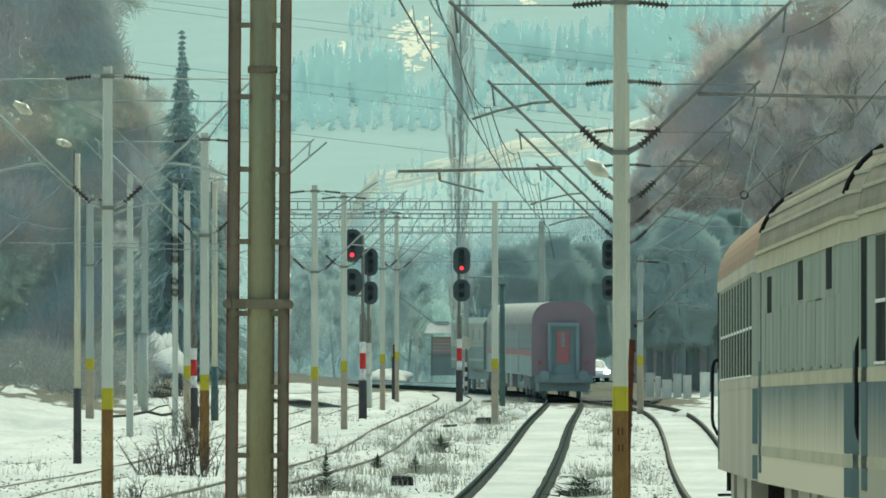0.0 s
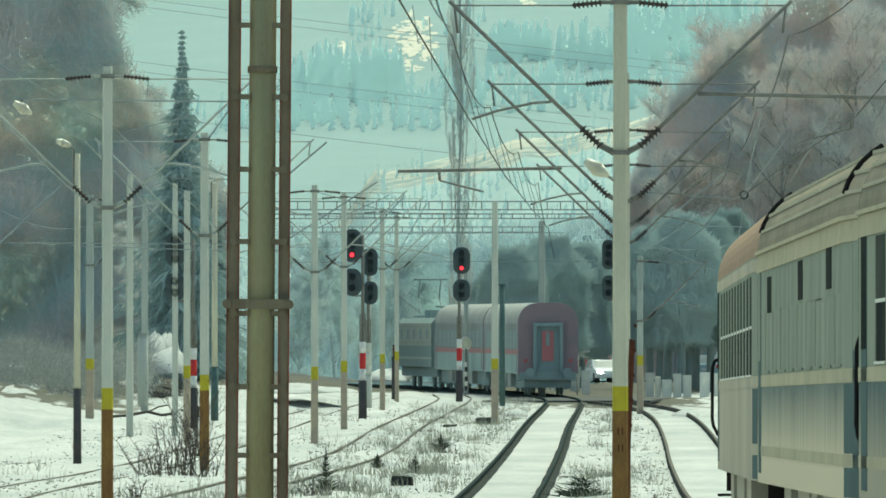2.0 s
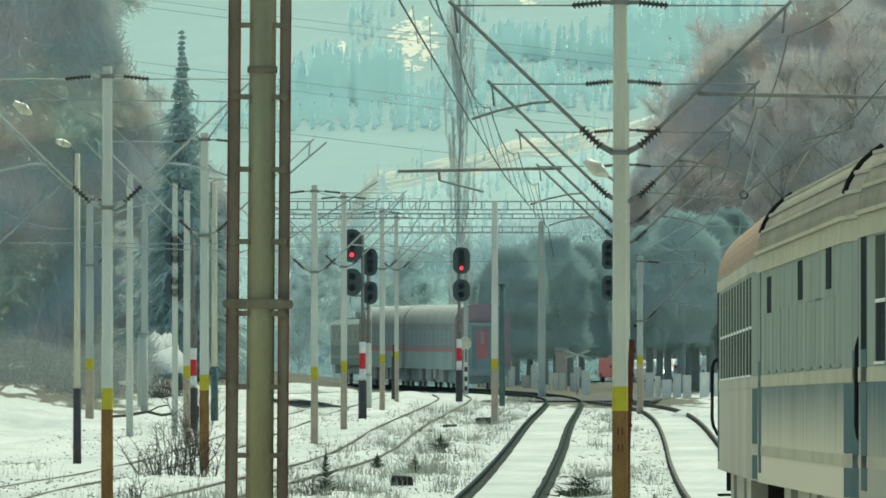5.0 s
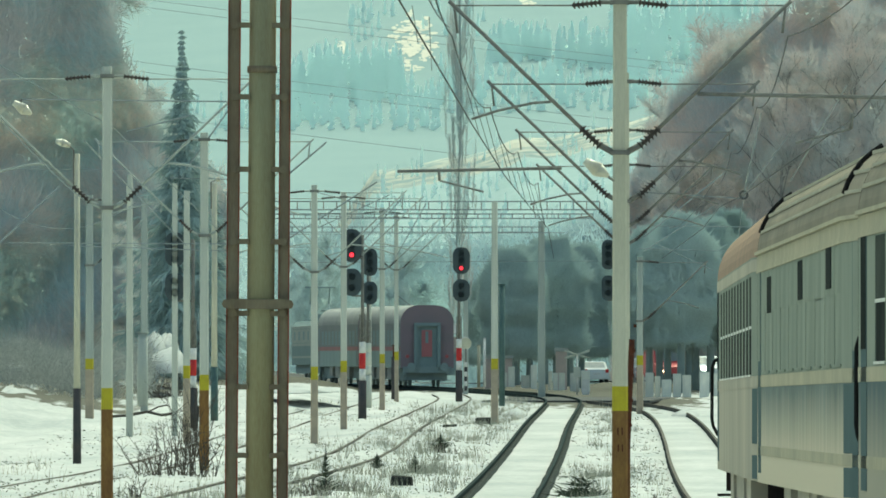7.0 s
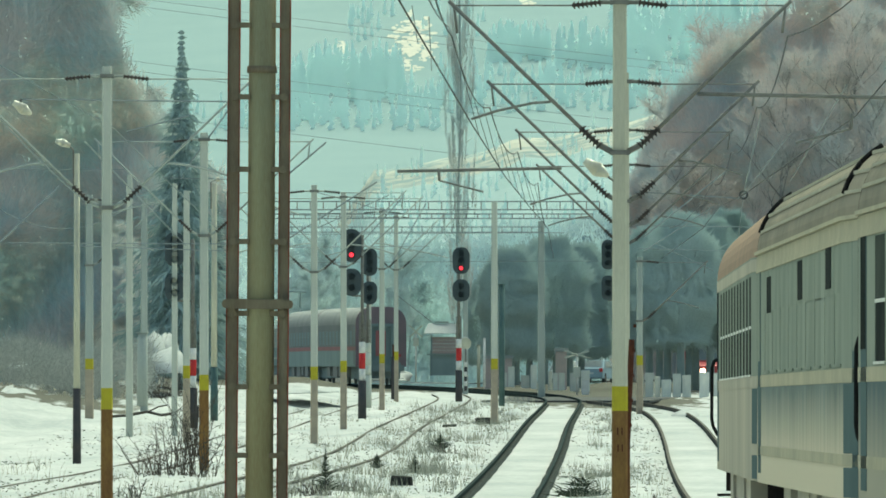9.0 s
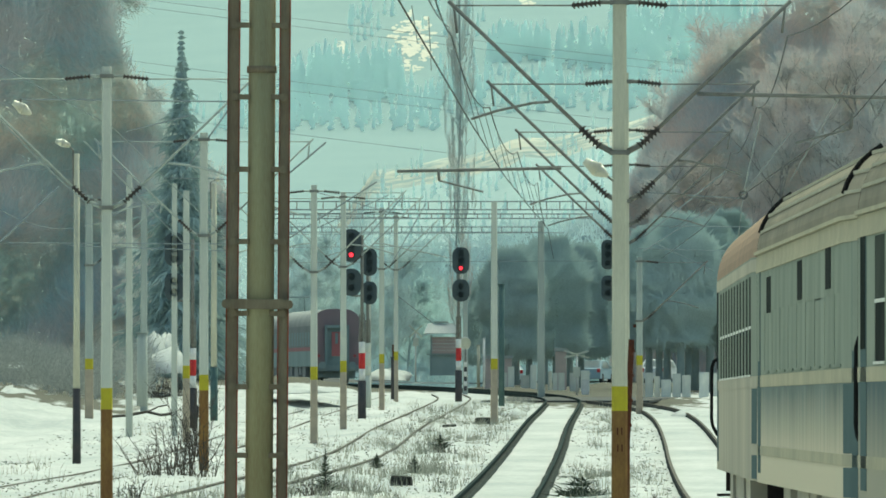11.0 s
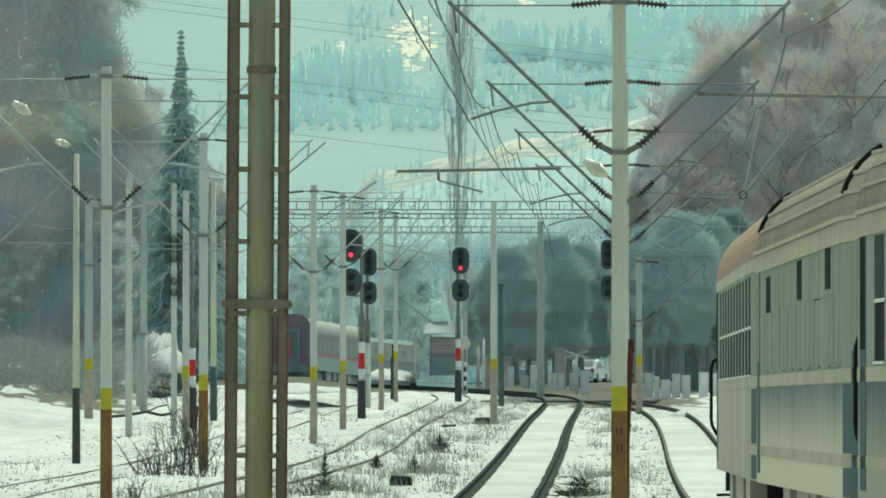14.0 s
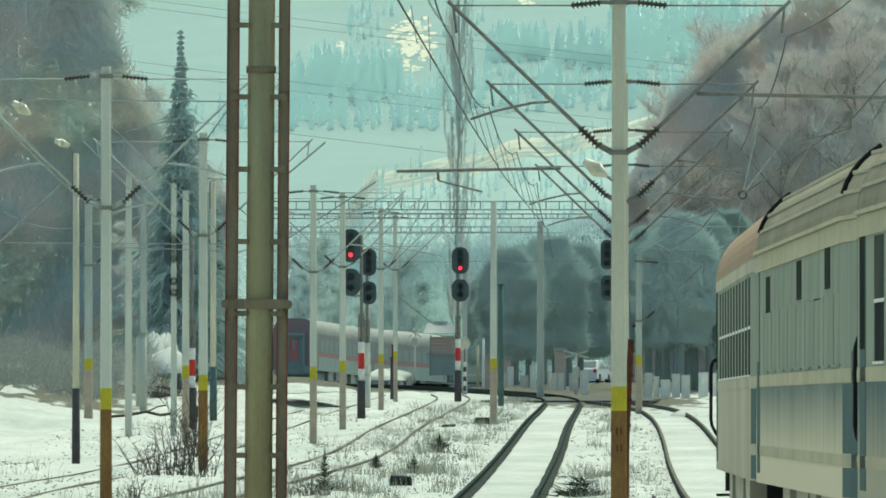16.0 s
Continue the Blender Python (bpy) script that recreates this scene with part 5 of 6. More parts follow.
tip = lambda m, s, dz=0.0, reach=2.6: (MASTS[m][0] + s * reach, MASTS[m][1], rail_z(MASTS[m][1]) + dz)
for s in (-1, 1):
    upper = [tip(m, s, 7.55) for m in (0, 1, 2, 3)]
    lower = [tip(m, s, 6.2, 2.3) for m in (0, 1, 2, 3)]
    if s > 0:
        lower[0], lower[1] = (6.4, 175, 6.3), (5.9, 220, 5.95)
    first = (-0.4 if s < 0 else 5.6, 119, 7.6), (-0.47 if s < 0 else 5.4, 119, 6.1)
    last = (upper[3][0] + 1.6, 480, 9.4), (lower[3][0] + 1.6, 480, 8.1)
    wire([first[0]] + upper + [last[0]], 0.012, "messenger wire of the overhead line", 0.35)
    wire([first[1]] + lower + [last[1]], 0.012, "contact wire over the track")
    for a, b, c, d in zip(upper, upper[1:], lower, lower[1:]) if s < 0 else ():
        for u in (0.2, 0.5, 0.8):
            p, q = Vector(a).lerp(Vector(b), u), Vector(c).lerp(Vector(d), u)
            p.z -= 0.35 * 4 * u * (1 - u)
            wire([p, q], 0.006, "thin dropper between overhead wires", name="dropper")


def span(a, b, r, sag):
    wire([a, b], r, "thin span wire across the yard", sag, "span_wire")


span((-8.556, 230, 8.056), (-4.359, 230, 8.01), .016, 0)
span((-6.664, 170, 6.135), (-6.34, 200, 5.45), .014, 0.05)
span((-10.192, 260, 5.57), (-8.827, 260, 6.87), .025, 0)
span((-6.023, 190, 6.265), (-7.491, 330, 6.503), .014, 0)
span((-11.61, 300, 6.15), (-5.76, 300, 6.12), .012, 0)
span((-10.873, 330, 6.503), (-6.006, 330, 6.337), .014, 0)
span((-12.544, 320, 8.52), (-8.864, 320, 8.52), .008, 0)
span((-9.408, 240, 9.06), (-7.008, 240, 7.74), .01, 0)
span((-7.008, 240, 7.74), (-6.336, 330, 6.75), .012, 0)
span((-6.631, 274, 7.348), (-4.987, 274, 7.307), .012, 0)
span((-6.22, 274, 7.554), (-5.192, 274, 8.992), .02, 0)
span((-7.658, 274, 8.472), (-6.151, 274, 8.855), .016, 0)
span((-11.76, 300, 7.05), (-8.16, 300, 7.2), .01, 0.6)
span((-4.686, 330, 6.585), (-1.914, 330, 8.367), .022, 0)
span((-4.686, 330, 8.433), (-3.399, 330, 9.522), .026, 0)
span((-5.301, 380, 8.26), (-0.456, 380, 8.108), .012, 0)
span((-5.859, 420, 7.722), (-0.504, 420, 7.764), .012, 0)
span((-4.48, 400, 8.1), (-1.88, 400, 9.3), .016, 0)
span((-3.956, 430, 7.067), (-1.484, 430, 9.798), .02, 0)
span((-2.256, 480, 7.68), (-0.696, 480, 10.44), .02, 0)
span((-6.39, 450, 8.662), (4.86, 450, 8.73), .014, 0)
span((-7.384, 520, 8.43), (7.176, 520, 8.508), .014, 0)
span((-4.48, 400, 9.4), (-1.58, 400, 8.6), .014, 0)
span((7.266, 420, 7.68), (16.464, 420, 7.428), .014, 0)
span((6.954, 380, 7.88), (10.374, 380, 7.842), .014, 0)
span((5.709, 330, 8.07), (8.844, 330, 7.872), .016, 0)
span((5.34, 300, 6.3), (7.59, 300, 8.1), .018, 0)
span((6.23, 350, 6.612), (8.417, 350, 8.012), .018, 0)
span((6.929, 260, 6.675), (7.084, 230, 7.378), .012, 0)
span((6.929, 260, 6.675), (6.768, 240, 8.04), .012, 0)
span((6.929, 260, 6.675), (7.86, 300, 6.3), .008, 0)
span((7.7, 250, 6.8), (7.16, 200, 7.5), .012, 0)
span((7.52, 400, 7.6), (9.62, 400, 6.6), .014, 0)
POWER = (28, 42, 140, 157, 233)


def power_tower(bearing, slip):
    """A tall lattice tower of the line that crosses the valley."""
    x, z0 = across(bearing, 1800), land(across(bearing, 1800), 1800)
    t = thing("power_tower", x, 1800, z0, "tall grey lattice tower of a power line", "power tower", "power towers")
    top = level(POWER[0] + slip, 1800) - z0 + 1.5
    for sx in (-1, 1):
        for sy in (-1, 1):
            part("leg", shape(rod, (sx * 3.2, sy * 3.2, -0.5), (sx * 0.4, sy * 0.4, top), 0.12, 0.08, 4), galv_pale, t)
    n = 9
    for k in range(n):
        qa, qb = 3.2 - 2.8 * k / n, 3.2 - 2.8 * (k + 1) / n
        for sx in (-1, 1):
            part("brace", shape(rod, (-sx * qa, -qa, top * k / n), (sx * qb, -qb, top * (k + 1) / n), 0.06, n=4), galv_pale, t)
    for rise in POWER:
        part("cross_arm", shape(rod, (-3, 0, level(rise + slip, 1800) - z0 + 0.1), (3, 0, level(rise + slip, 1800) - z0 + 0.1), 0.1, n=4), galv_pale, t)


power_tower(150, -43)
power_tower(1330, 99)
for rise in POWER:
    span((across(150, 1800), 1800, level(rise - 43, 1800)), (across(1330, 1800), 1800, level(rise + 99, 1800)), .032, 0.3)
span((-3.024, 720, 9.0), (0.216, 720, 6.48), .025, 0)
span((-0.378, 140, 6.77), (-0.33, 150, 6.638), .006, 0)
span((-0.168, 140, 6.84), (0.103, 172, 7.579), .012, 0.05)
span((-0.18, 150, 6.975), (-0.155, 163, 6.649), .006, 0)
t = thing("wire_pulley", 6.902, 259, 6.656, "small dark ring insulator on a wire", "insulator")
bm = bmesh.new()
for k in range(12):
    a, b = k * math.tau / 12, (k + 1) * math.tau / 12
    rod(bm, (0.09 * math.cos(a), 0, 0.09 * math.sin(a)), (0.09 * math.cos(b), 0, 0.09 * math.sin(b)), 0.025, n=5)
part("ring", bm, wire_mat, t)


# ---- scrub, grass and clutter on the snow ----
dry_grass = mat("dry_grass", (0.42, 0.41, 0.32), (0.30, 0.30, 0.235), 0.95, scale=3, bump=0, island=0.35)
shrub_twig = mat("shrub_twigs", (0.10, 0.085, 0.07), (0.07, 0.065, 0.055), 0.95, scale=3, bump=0, island=0.3)
fir_green = mat("sapling_green", (0.07, 0.085, 0.055), (0.05, 0.06, 0.045), 0.9, scale=3, bump=0, island=0.3)
soil = mat("dark_soil", (0.045, 0.045, 0.04), (0.03, 0.03, 0.028), 0.9, scale=8)


def grass_field():
    rnd = random.Random(44)
    tris = []
    k = 0
    while k < 1500:
        y = rnd.uniform(205, 500) if rnd.random() < 0.75 else rnd.uniform(205, 280)
        zone = rnd.random()
        if zone < 0.5:
            x = track_x["b"](min(y, 520)) + 1.6 + rnd.gauss(0, 1.3)
        elif zone < 0.82:
            x = track_x["main"](y) + rnd.choice((-1.9, 2.0)) + rnd.gauss(0, 0.5)
        else:
            x = rnd.uniform(-11, 7)
        if min(abs(x - track_x["main"](y)), abs(x - track_x["right"](y))) < 1.1 or noise.noise((x * 0.9, y * 0.12, 1)) < rnd.uniform(-0.25, 0.35):
            k += 0.2
            continue
        z = land(x, y)
        for j in range(rnd.randint(4, 12)):
            twig_tri(tris, Vector((x + rnd.gauss(0, 0.12), y + rnd.gauss(0, 0.5), z - 0.02)), Vector((rnd.gauss(0, 0.08), 0, rnd.uniform(0.1, 0.42))), 0.006)
        k += 1
    ob = new("dry_grass", tri_mesh("dry_grass", tris, dry_grass))
    tagged(ob, "tufts of dry grass sticking out of the snow", "grass", kind="stuff")


grass_field()


def snow_litter():
    """Specks of bark, leaf and cinder blown over the snow."""
    rnd = random.Random(91)
    tris = []
    for k in range(9000):
        y = 205 + 270 * rnd.random() ** 1.4
        x = rnd.uniform(-12, 7.5)
        if noise.noise((x * 0.5, y * 0.05, 3)) < rnd.uniform(-0.5, 0.3) or min(abs(x - track_x["main"](y)), abs(x - track_x["right"](y))) < 0.85:
            continue
        twig_tri(tris, Vector((x, y, land(x, y) + 0.004)), Vector((rnd.gauss(0, 0.06), rnd.gauss(0, 0.2), rnd.uniform(0.0, 0.05))), rnd.uniform(0.006, 0.02))
    tagged(new("snow_litter", tri_mesh("snow_litter", tris, litter)), "dark specks of litter on old snow", "litter", kind="stuff")


litter = mat("snow_litter", (0.24, 0.24, 0.20), (0.16, 0.16, 0.14), 0.95, scale=3, bump=0, island=0.4)
snow_litter()


def shrub(x, y, h, w, seed, n, label):
    rnd = random.Random(seed)
    t = thing("shrub", x, y, land(x, y), label, "shrub", "leafless shrubs")
    bm, tris = bmesh.new(), []
    for k in range(n):
        p = Vector((rnd.gauss(0, w * 0.3), rnd.gauss(0, w * 0.3), -0.1))
        d = Vector((rnd.gauss(0, 0.28), rnd.gauss(0, 0.2), 1)).normalized()
        ln = h * rnd.uniform(0.45, 1.05)
        m = p + d * ln * 0.5
        e = m + (d + Vector((rnd.gauss(0, 0.25), 0, 0))) * ln * 0.5
        rod(bm, p, m, 0.011, 0.008, 3, False)
        rod(bm, m, e, 0.008, 0.004, 3, False)
        for j in range(6):
            q = p.lerp(m, rnd.random()) if j < 2 else m.lerp(e, rnd.random())
            twig_tri(tris, q, Vector((rnd.gauss(0, 0.6), rnd.gauss(0, 0.3), rnd.uniform(0.1, 0.9))) * 0.3 * h * rnd.uniform(0.4, 1), 0.006)
    tagged(part("stem", bm, shrub_twig, t, fix=False), kind="stuff")
    cr = tagged(new("crown", tri_mesh("crown", tris, shrub_twig)), kind="stuff")
    cr.parent = t


shrub(-6.013, 262, 1.55, 1.1, 1, 60, "leafless brown shrub growing before a mast")
shrub(-6.668, 260, 0.9, 0.7, 2, 30, "low leafless shrub in snow")
shrub(-6.176, 225, 0.5, 0.4, 3, 20, "low tangle of dry stems in snow")
shrub(-6.585, 300, 2.4, 0.5, 4, 24, "tall leafless shrub between masts")
shrub(4.174, 216, 0.35, 0.45, 5, 34, "low dark tangle of dry stems in snow")
shrub(-2.486, 224, 0.4, 0.6, 6, 40, "low tangle of dry stems in snow")
shrub(-1.968, 236, 0.35, 0.6, 7, 30, "low tangle of dry stems in snow")
shrub(-11.9, 466, 1.5, 1.0, 9, 40, "leafless shrub against a snow bank")
shrub(-10.9, 464, 1.0, 0.9, 10, 36, "leafless shrub against a snow bank")
shrub(-0.06, 306, 0.35, 0.6, 8, 36, "low dark tangle of dry stems in snow")


def sapling(bearing, rise, h, w, seed, label):
    d = 66952 / (rise - 574)
    rnd = random.Random(seed)
    x = across(bearing, d)
    t = thing("fir_sapling", x, d, land(x, d), label, "sapling", "fir saplings")
    part("stem", shape(rod, (0, 0, -0.1), (0, 0, h), 0.012, 0.004, 4), shrub_twig, t)
    tris = []
    for k in range(240):
        a = rnd.random() ** 1.6
        ang = rnd.uniform(0, math.tau)
        twig_tri(tris, Vector((0, 0, h * a * 0.95)), Vector((math.cos(ang), math.sin(ang), 0.35 + rnd.uniform(-0.2, 0.2))) * w * (1 - a) ** 1.3 * rnd.uniform(0.5, 1.2), 0.009)
    cr = new("needles", tri_mesh("needles", tris, fir_green))
    cr.parent = t


sapling(577, 866, 1.0, 0.42, 1, "small ragged fir sapling in snow")
sapling(735, 822, 0.55, 0.36, 2, "tiny dark fir sapling in snow")
sapling(668, 816, 0.4, 0.3, 3, "tiny dark fir sapling in snow")
sapling(780, 790, 0.5, 0.5, 4, "low dark juniper in snow")


def debris(bearing, rise, w, h, seed, label, name="sleeper_end"):
    d = 66952 / (rise - 574)
    x = across(bearing, d)
    bm = bmesh.new()
    box(bm, 0, 0, h / 2, w, 0.3, h)
    bmesh.ops.bevel(bm, geom=bm.edges[:], offset=0.03, segments=1, affect="EDGES")
    rnd = random.Random(seed)
    for v in bm.verts:
        v.co += Vector((rnd.gauss(0, 0.02), rnd.gauss(0, 0.02), rnd.gauss(0, 0.015)))
    ob = new(name, mesh(name, bm, soil))
    ob.matrix_basis = pose(x, d, land(x, d) - 0.05, 0, 0, rnd.uniform(-15, 15))
    tagged(ob, label, "block")


debris(712, 848, 0.42, 0.26, 1, "dark block of old timber in snow")
debris(857, 742, 0.5, 0.32, 2, "dark track box beside the rails")
debris(796, 750, 0.45, 0.12, 3, "dark flat timber in snow")
debris(343, 735, 0.4, 0.5, 4, "dark stump at the foot of masts")


def brush(bearing, rise, w, n, seed, label):
    """Cut conifer branches lying on the snow."""
    d = 66952 / (rise - 574)
    x = across(bearing, d)
    rnd = random.Random(seed)
    tris = []
    for k in range(n):
        p = Vector((rnd.gauss(0, w * 0.4), rnd.gauss(0, 0.3), abs(rnd.gauss(0, 0.07))))
        twig_tri(tris, p, Vector((rnd.gauss(0, 0.22), rnd.gauss(0, 0.1), rnd.uniform(-0.02, 0.16))), 0.014)
    ob = new("cut_branches", tri_mesh("cut_branches", tris, fir_green))
    ob.matrix_basis = pose(x, d, land(x, d))
    tagged(ob, label, "branches", kind="stuff")


brush(1028, 872, 0.42, 240, 1, "cut dark fir branches lying on snow")
brush(1030, 850, 0.26, 70, 2, "cut dark fir branches lying on snow")


scrub_dark = mat("dark_scrub", (0.50, 0.50, 0.44), (0.38, 0.39, 0.35), 0.95, scale=0.6, fine=3, bump=0, island=0.25)


def bank_scrub():
    rnd = random.Random(71)
    tris = []
    for k in range(11000):
        y = rnd.uniform(434, 475)
        x = across(rnd.uniform(-30, 270), y)
        z = land(x, y) + rnd.random() ** 1.5 * 2.4
        if noise.noise((x * 0.5, z * 0.7, 2)) < -0.12:
            continue
        twig_tri(tris, Vector((x, y, z - 0.3)), Vector((rnd.gauss(0, 0.4), 0, rnd.gauss(0.2, 0.45))) * 1.1, 0.015)
    ob = new("bank_scrub", tri_mesh("bank_scrub", tris, scrub_dark))
    tagged(ob, "tangled leafless scrub covering the bank", "scrub", kind="stuff")


bank_scrub()
bm = bmesh.new()
line(bm, [(-11.6, 396, 1.45), (-11.0, 397, 1.5), (-10.4, 398, 1.62), (-9.9, 398, 1.5), (-9.4, 398, 1.58)], 0.05, 6)
line(bm, [(-10.4, 398, 1.6), (-10.0, 398, 1.8), (-9.7, 398, 1.85)], 0.03, 5)
tagged(new("fallen_branch", mesh("fallen_branch", bm, shrub_twig)), "dark fallen branch lying on the snow", "branch")


# valley haze is painted into these pale twigs
twig_hedge = mat("hazed_hedge_twigs", (0.72, 0.85, 0.84), (0.62, 0.745, 0.74), 1.0, scale=0.25, fine=1.5, bump=0, island=0.1, thin=0.12)


def outline_at(points, x):
    """Height of a wood's outline, straight between (x, height) points."""
    for (xa, za), (xb, zb) in zip(points, points[1:]):
        if x <= xb:
            return za + (zb - za) * max(0.0, x - xa) / (xb - xa)
    return points[-1][1]


def wood_mass(name, label, y0, y1, outline, n, seed, material, size=0.8, rough=1.2):
    """The dense depth of a leafless wood: sprays of twigs, thinning out at the crowns."""
    rnd = random.Random(seed)
    tris = []
    left, right = outline[0][0], outline[-1][0]
    for k in range(n):
        x = rnd.uniform(left, right)
        top = outline_at(outline, x) + rough * noise.noise((x * 0.55, 0, seed)) + 0.6 * rough * noise.noise((x * 1.9, 0, seed + 1))
        z = 2.0 + (top - 2.0) * rnd.random()
        edge = min(1.0, (top - z) / 2.2)
        if rnd.random() > 0.15 + 0.85 * edge:
            continue
        q = size * (0.75 + 0.25 * edge)
        y = y0 + (y1 - y0) * (0.5 + noise.noise((x * 0.22, z * 0.22, seed + 2))) + rnd.uniform(0, 0.15)
        twig_tri(tris, Vector((x, y, z)), Vector((rnd.gauss(0, 0.5), 0, rnd.gauss(0.35, 0.6))) * q, (0.045 + 0.045 * edge) * q)
    tagged(new(name, tri_mesh(name, tris, material)), label, "wood", kind="stuff")


wood_mass("bank_wood", "dense leafless wood on the bank", 600, 606,
          [(-34, 32), (-18.6, 28), (-17.6, 24), (-17.0, 21), (-16.2, 19.5), (-15.2, 17.8), (-12.8, 15.5), (-11.4, 13.5)], 75000, 3, twig_dark)
wood_mass("roadside_wood", "dense brown leafless wood beyond the road", 815, 821,
          [(12.4, 9), (13.0, 14), (13.6, 19), (15.0, 22), (17.3, 25.2), (18.9, 27.8), (22, 30), (28, 33), (34, 34)], 115000, 4, twig_brown, 0.7)
wood_mass("valley_wood", "haze-tinted leafless trees behind the crossing", 872, 877, [(-15, 16), (-8, 16.5), (-2, 15.6), (3, 16.4), (9, 17), (14, 15)], 19000, 6, twig_hedge)


def mound(bearing, rise, d, w, h, seed, label):
    x, z = across(bearing, d), level(rise, d)
    bm = bmesh.new()
    rings = []
    for k in range(7):
        u = k / 6
        q = math.cos(u * math.pi / 2)
        rings.append([bm.verts.new((w * q * math.cos(a * math.tau / 24) * (1 + 0.6 * noise.noise((math.cos(a * math.tau / 24) * 1.5, math.sin(a * math.tau / 24) * 1.5 + seed, u))),
                                    w * 6 * q * math.sin(a * math.tau / 24), h * math.sin(u * math.pi / 2) * (1 + 0.3 * noise.noise((a * 0.3, u * 2, seed))) - 0.15)) for a in range(24)])
    for p, q in zip(rings, rings[1:]):
        for k in range(24):
            bm.faces.new((p[k], p[(k + 1) % 24], q[(k + 1) % 24], q[k])).smooth = True
    bmesh.ops.remove_doubles(bm, verts=bm.verts, dist=0.001)
    ob = new("snow_bank", mesh("snow_bank", bm, snow_clean))
    ob.matrix_basis = pose(x, d, z)
    tagged(ob, label, "snow", "snow heaps")


mound(690, 670, 690, 1.55, 0.7, 1, "ridge-shaped heap of cleared snow")
mound(520, 690, 470, 1.3, 0.28, 2, "heap of snow by the tracks")
mound(580, 688, 480, 1.2, 0.2, 3, "low heap of snow by the tracks")
mound(302, 655, 470, 0.7, 1.0, 4, "tall bank of snow below the trees")
mound(274, 634, 478, 0.55, 1.15, 9, "tall bank of snow below the trees")
mound(297, 626, 480, 0.45, 0.95, 13, "tall bank of snow below the trees")
mound(286, 652, 473, 0.85, 0.75, 14, "low heap of snow before the trees")
mound(20, 712, 440, 0.8, 0.8, 11, "patch of snow on the bank")
mound(35, 655, 456, 0.5, 0.5, 12, "patch of snow on the bank")
mound(25, 740, 430, 1.3, 1.2, 5, "snow bank below the dark trees")
mound(1215, 735, 430, 0.5, 0.35, 6, "lumps of ploughed snow by the siding")
mound(915, 735, 440, 0.6, 0.4, 7, "dirty snow edge beside the line")


# ---- road and cars beyond the crossing ----
def ribbon(name, pts, w, lift, material, label):
    bm = bmesh.new()
    rows = []
    for i, (x, y) in enumerate(pts):
        a, b = Vector(pts[max(i - 1, 0)]), Vector(pts[min(i + 1, len(pts) - 1)])
        n = (b - a).normalized()
        rows.append([bm.verts.new((x + s * n.y * w / 2, y - s * n.x * w / 2, land(x, y) + lift)) for s in (-1, 1)])
    for p, q in zip(rows, rows[1:]):
        bm.faces.new((p[0], p[1], q[1], q[0]))
    tagged(new(name, mesh(name, bm, material)), label, "road", kind="structure")


ROAD_Z = land(12, 740) + 0.09
ribbon("road", [(60, 640), (40, 680), (26, 715), (16, 735), (9, 745), (4, 760), (-8, 790), (-30, 830)], 7.5, 0.1, asphalt, "wet grey road beyond the level crossing")
ob = new("crossing_deck", mesh("crossing_deck", shape(box, 0, 0, 0, 7.5, 26, 0.1), asphalt))
ob.matrix_basis = pose(6.4, 517, rail_z(517) - 0.12, 0.4, 0, -4)
tagged(ob, "dark muddy deck of the level crossing", "crossing", kind="structure")

car_white = mat("white_car_paint", (0.70, 0.72, 0.69), (0.60, 0.63, 0.61), 0.5, scale=1, bump=0)
car_blue = mat("blue_grey_car_paint", (0.36, 0.45, 0.47), (0.30, 0.38, 0.41), 0.5, scale=1, bump=0)
car_red = mat("red_van_paint", (0.58, 0.11, 0.11), (0.48, 0.1, 0.1), 0.35, scale=1, bump=0)
# pale base colour stands in for sky reflected in the glass
car_glass = mat("car_glass", (0.24, 0.30, 0.30), (0.29, 0.35, 0.35), 0.3, bump=0)
tyre = mat("tyre", (0.07, 0.08, 0.08), (0.05, 0.06, 0.06), 0.8, bump=0)


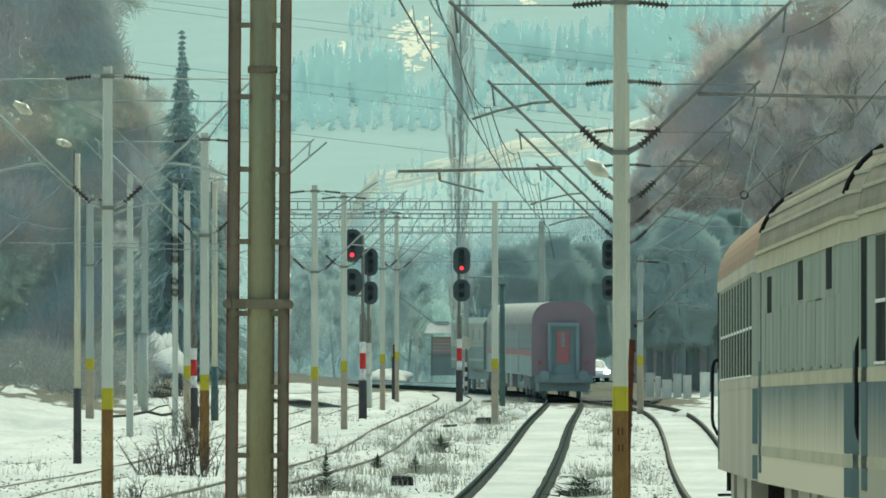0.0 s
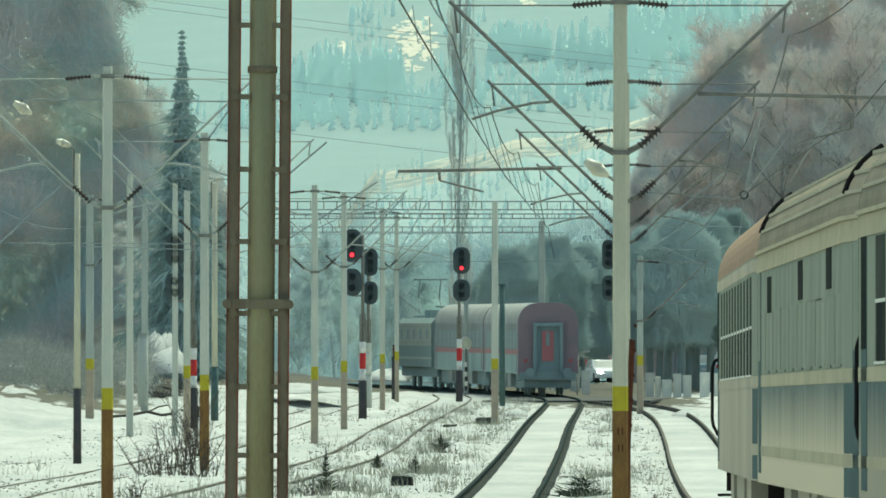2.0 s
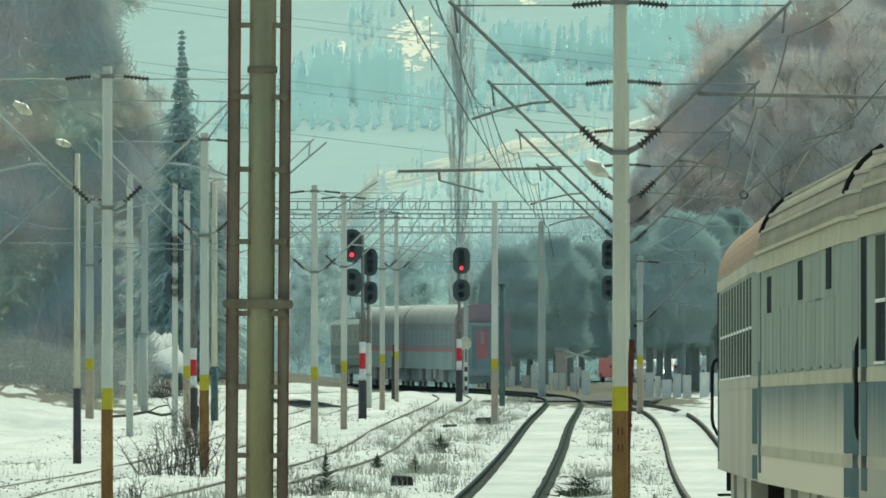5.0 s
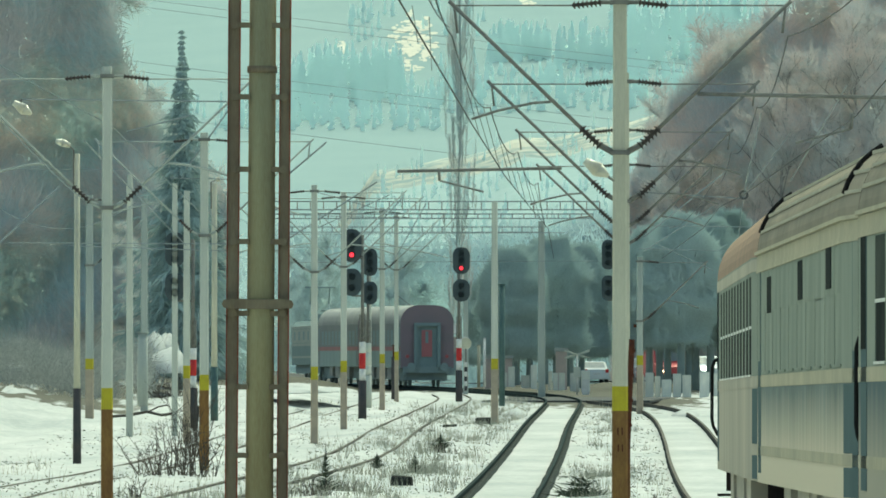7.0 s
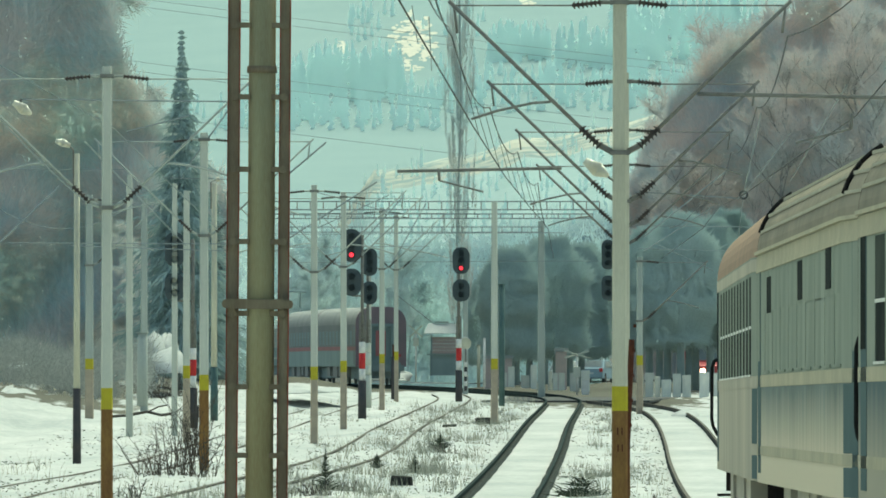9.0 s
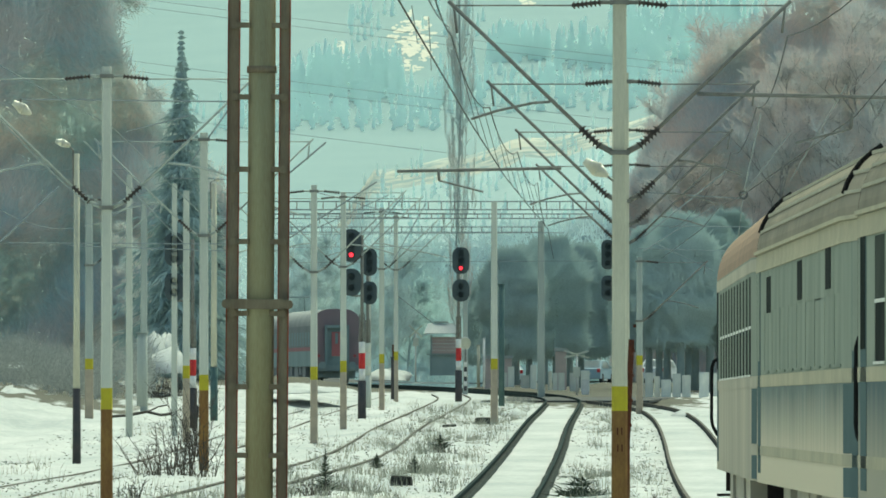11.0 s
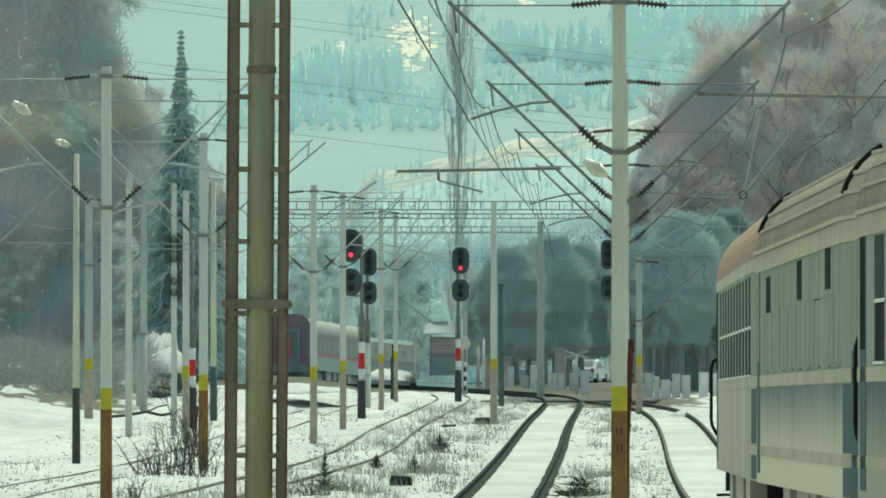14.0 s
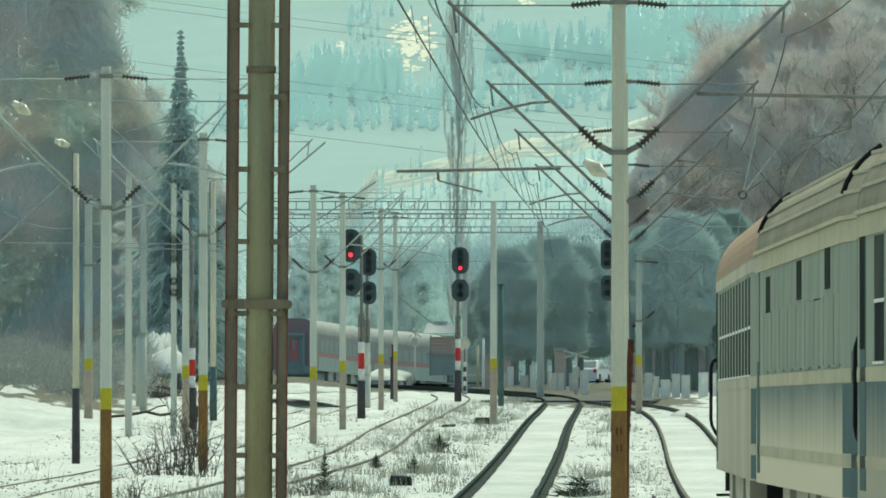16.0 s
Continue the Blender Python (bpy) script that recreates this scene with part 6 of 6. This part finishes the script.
def car(name, label, paint, L=4.3, W=1.72, H=1.46, kind="hatch", lights=None, box_on_roof=False):
    """A road vehicle that faces -y, its origin on the road."""
    t = thing(name, 0, 0, 0, label, "car" if kind != "van" else "van", "road traffic")
    if kind == "van":
        side = [(-L / 2, 0.35), (-L / 2, 0.95), (-L / 2 + 0.75, 1.2), (-L / 2 + 1.35, H - 0.15), (-L / 2 + 1.7, H), (L / 2, H), (L / 2, 0.35)]
    else:
        r = L / 2 - (0.15 if kind == "hatch" else 0.75)
        side = [(-L / 2, 0.28), (-L / 2 + 0.03, 0.72), (-L / 2 + 1.05, 0.95), (-L / 2 + 1.75, H - 0.06), (-L / 2 + 2.2, H), (r - 0.6, H - 0.03), (r, 0.98), (L / 2 - 0.02, 0.92), (L / 2, 0.28)]
    bm = bmesh.new()
    rings = []
    for x, tuck in ((-W / 2, 1), (-W / 2 + 0.06, 0), (W / 2 - 0.06, 0), (W / 2, 1)):
        rings.append([bm.verts.new((x * (1 - 0.13 * max(0, z - 0.95) / (H - 0.95)), y * (0.985 if tuck else 1), z - (0.03 if tuck and z > 0.9 else 0))) for y, z in side])
    n = len(side)
    for p, q in zip(rings, rings[1:]):
        for k in range(n):
            bm.faces.new((p[k], p[(k + 1) % n], q[(k + 1) % n], q[k]))
    bm.faces.new(rings[0])
    bm.faces.new(rings[-1][::-1])
    part("body", bm, paint, t)

    def pane(name, i, j, inset):
        (ya, za), (yb, zb) = side[i], side[j]
        bm = bmesh.new()
        out = Vector((zb - za, ya - yb)).normalized()
        if out.x * (ya + yb) / 2 + out.y * ((za + zb) / 2 - 0.6) < 0:
            out = -out
        vs = []
        for u in (0.1, 0.9):
            y, z = ya + (yb - ya) * u + out.x * 0.02, za + (zb - za) * u + out.y * 0.02
            q = (W / 2 - inset) * (1 - 0.13 * max(0, z - 0.95) / (H - 0.95))
            vs.append([(-q, y, z), (q, y, z)])
        a = [bm.verts.new(p) for p in (vs[0][0], vs[0][1], vs[1][1], vs[1][0])]
        f = bm.faces.new(a)
        bmesh.ops.solidify(bm, geom=[f], thickness=0.02)
        part(name, bm, car_glass, t)

    pane("windscreen", 2, 3, 0.1)
    if kind != "van":
        pane("rear_window", 5, 6, 0.14)
    for s in (-1, 1):
        bm = bmesh.new()
        y0, y1 = (-L / 2 + 1.55, L / 2 - 0.85) if kind != "van" else (-L / 2 + 1.25, -L / 2 + 2.1)
        z0, z1 = (0.98, H - 0.14) if kind != "van" else (1.25, H - 0.4)
        f = bm.faces.new([bm.verts.new((s * (W / 2 + 0.004 - 0.065 * W * max(0, z - 0.95) / (H - 0.95)), y, z)) for y, z in ((y0, z0), (y1, z0), (y1 - 0.3, z1), (y0 + 0.45, z1))])
        bmesh.ops.solidify(bm, geom=[f], thickness=0.02)
        part("side_window", bm, car_glass, t)
        for y in (-L / 2 + 0.85, L / 2 - 0.8):
            wh = part("wheel", shape(rod, (s * (W / 2 - 0.2), y, 0.31), (s * (W / 2 + 0.01), y, 0.31), 0.31, n=16), tyre, t)
            part("rim", shape(rod, (s * (W / 2), y, 0.31), (s * (W / 2 + 0.02), y, 0.31), 0.19, n=12), galv, wh)
        part("headlight", shape(box, s * (W / 2 - 0.24), -L / 2 - 0.01, 0.68, 0.3, 0.06, 0.2), lights or lamp_glass, t)
        part("tail_light", shape(box, s * (W / 2 - 0.14), L / 2 + 0.0, 0.82, 0.2, 0.05, 0.24), red_paint, t)
        part("mirror", shape(box, s * (W / 2 + 0.09), -L / 2 + 1.5, 1.02, 0.18, 0.1, 0.13), paint, t)
    part("bumper", shape(box, 0, -L / 2 - 0.02, 0.42, W * 0.96, 0.1, 0.2), tyre if kind == "van" else paint, t)
    part("bumper", shape(box, 0, L / 2 + 0.02, 0.45, W * 0.96, 0.1, 0.22), paint, t)
    part("plate", shape(box, 0, L / 2 + 0.08, 0.62, 0.5, 0.02, 0.11), white_paint, t, "blank number plate")
    if box_on_roof:
        part("roof_box", shape(box, 0, 0.3, H + 0.12, 0.8, 1.7, 0.22), car_glass, t, "dark luggage box on the roof")
    return t


saloon_lit = car("car", "white car with lit headlights", car_white, kind="saloon", lights=head_lamp)
van = car("van", "red delivery van with lit headlights", car_red, 5.2, 1.85, 2.45, "van", head_warm)
saloon = car("car", "white saloon car seen from behind", car_white, 4.4, 1.68, 1.44, "saloon")
estate = car("car", "blue-grey estate car with a roof box", car_blue, 4.5, 1.74, 1.5, "hatch", None, True)
hatchback = car("car", "small white hatchback on the road", car_white, 4.0, 1.7, 1.5, "hatch")



def on_road(x, y, turn):
    return pose(x, y, land(x, y) + 0.1, 0, 0, turn)


def drive(rows, turn):
    """Rows of seconds, bearing and distance."""
    return [(t, on_road(across(b, d), d, turn)) for t, b, d in rows]


def motions():
    times = [0.5 * i for i in range(33)]
    walk(tail_coach, [(t, train_pose(LEN, 0, t)) for t in times])
    walk(lead_coach, [(t, train_pose(LEN, LEN, t)) for t in times])
    walk(loco, [(t, train_pose(19.8, 2 * LEN, t)) for t in times])
    walk(saloon_lit, drive([(0, 1046, 745), (0.5, 1049, 743), (1, 1054, 741), (1.5, 1060, 739), (2, 1066, 737), (2.5, 1076, 735), (3, 1088, 732), (3.5, 1106, 728), (4.2, 1160, 722),
                            (5.2, 1178, 716), (6.3, 1184, 712), (7, 1250, 700), (8, 1320, 690), (10, 1480, 670), (16, 2400, 640)], 12))
    walk(van, drive([(0, 1015, 770), (1, 1030, 764), (1.5, 1040, 760), (2, 1048, 757), (2.5, 1053, 754), (3, 1057, 752), (3.5, 1061, 750), (4.2, 1070, 746), (5.2, 1110, 735), (6.3, 1155, 722),
                     (7, 1170, 714), (7.5, 1180, 710), (8, 1194, 705), (8.5, 1226, 700), (9.2, 1250, 692), (11, 1400, 675), (16, 2200, 640)], 14))
    walk(saloon, drive([(0, 1320, 690), (1.5, 1255, 700), (2.5, 1215, 706), (3.5, 1172, 714), (4.2, 1166, 717), (5.3, 1100, 728), (6.3, 1054, 735), (7, 1049, 737), (7.5, 1045, 739), (8, 1036, 744),
                        (9, 1000, 755), (11, 900, 780), (16, 300, 830)], 186))
    walk(estate, drive([(0, 1330, 690), (2, 1262, 698), (3, 1248, 700), (4.2, 1243, 702), (6.3, 1180, 713), (7.5, 1110, 726), (8, 1076, 730), (8.5, 1062, 733), (9.2, 1056, 735), (11.3, 1053, 736),
                        (12, 1060, 735), (12.6, 1015, 748), (14, 930, 770), (16, 700, 800)], 168))
    walk(hatchback, drive([(0, 2000, 640), (6, 1500, 665), (9, 1330, 690), (11.3, 1150, 719), (12, 1105, 727), (12.5, 1072, 732), (13, 1061, 735), (13.5, 1054, 736), (14, 1045, 738), (14.5, 1036, 740),
                           (15, 1030, 742), (15.5, 1038, 741), (16, 1050, 738)], 165))


motions()
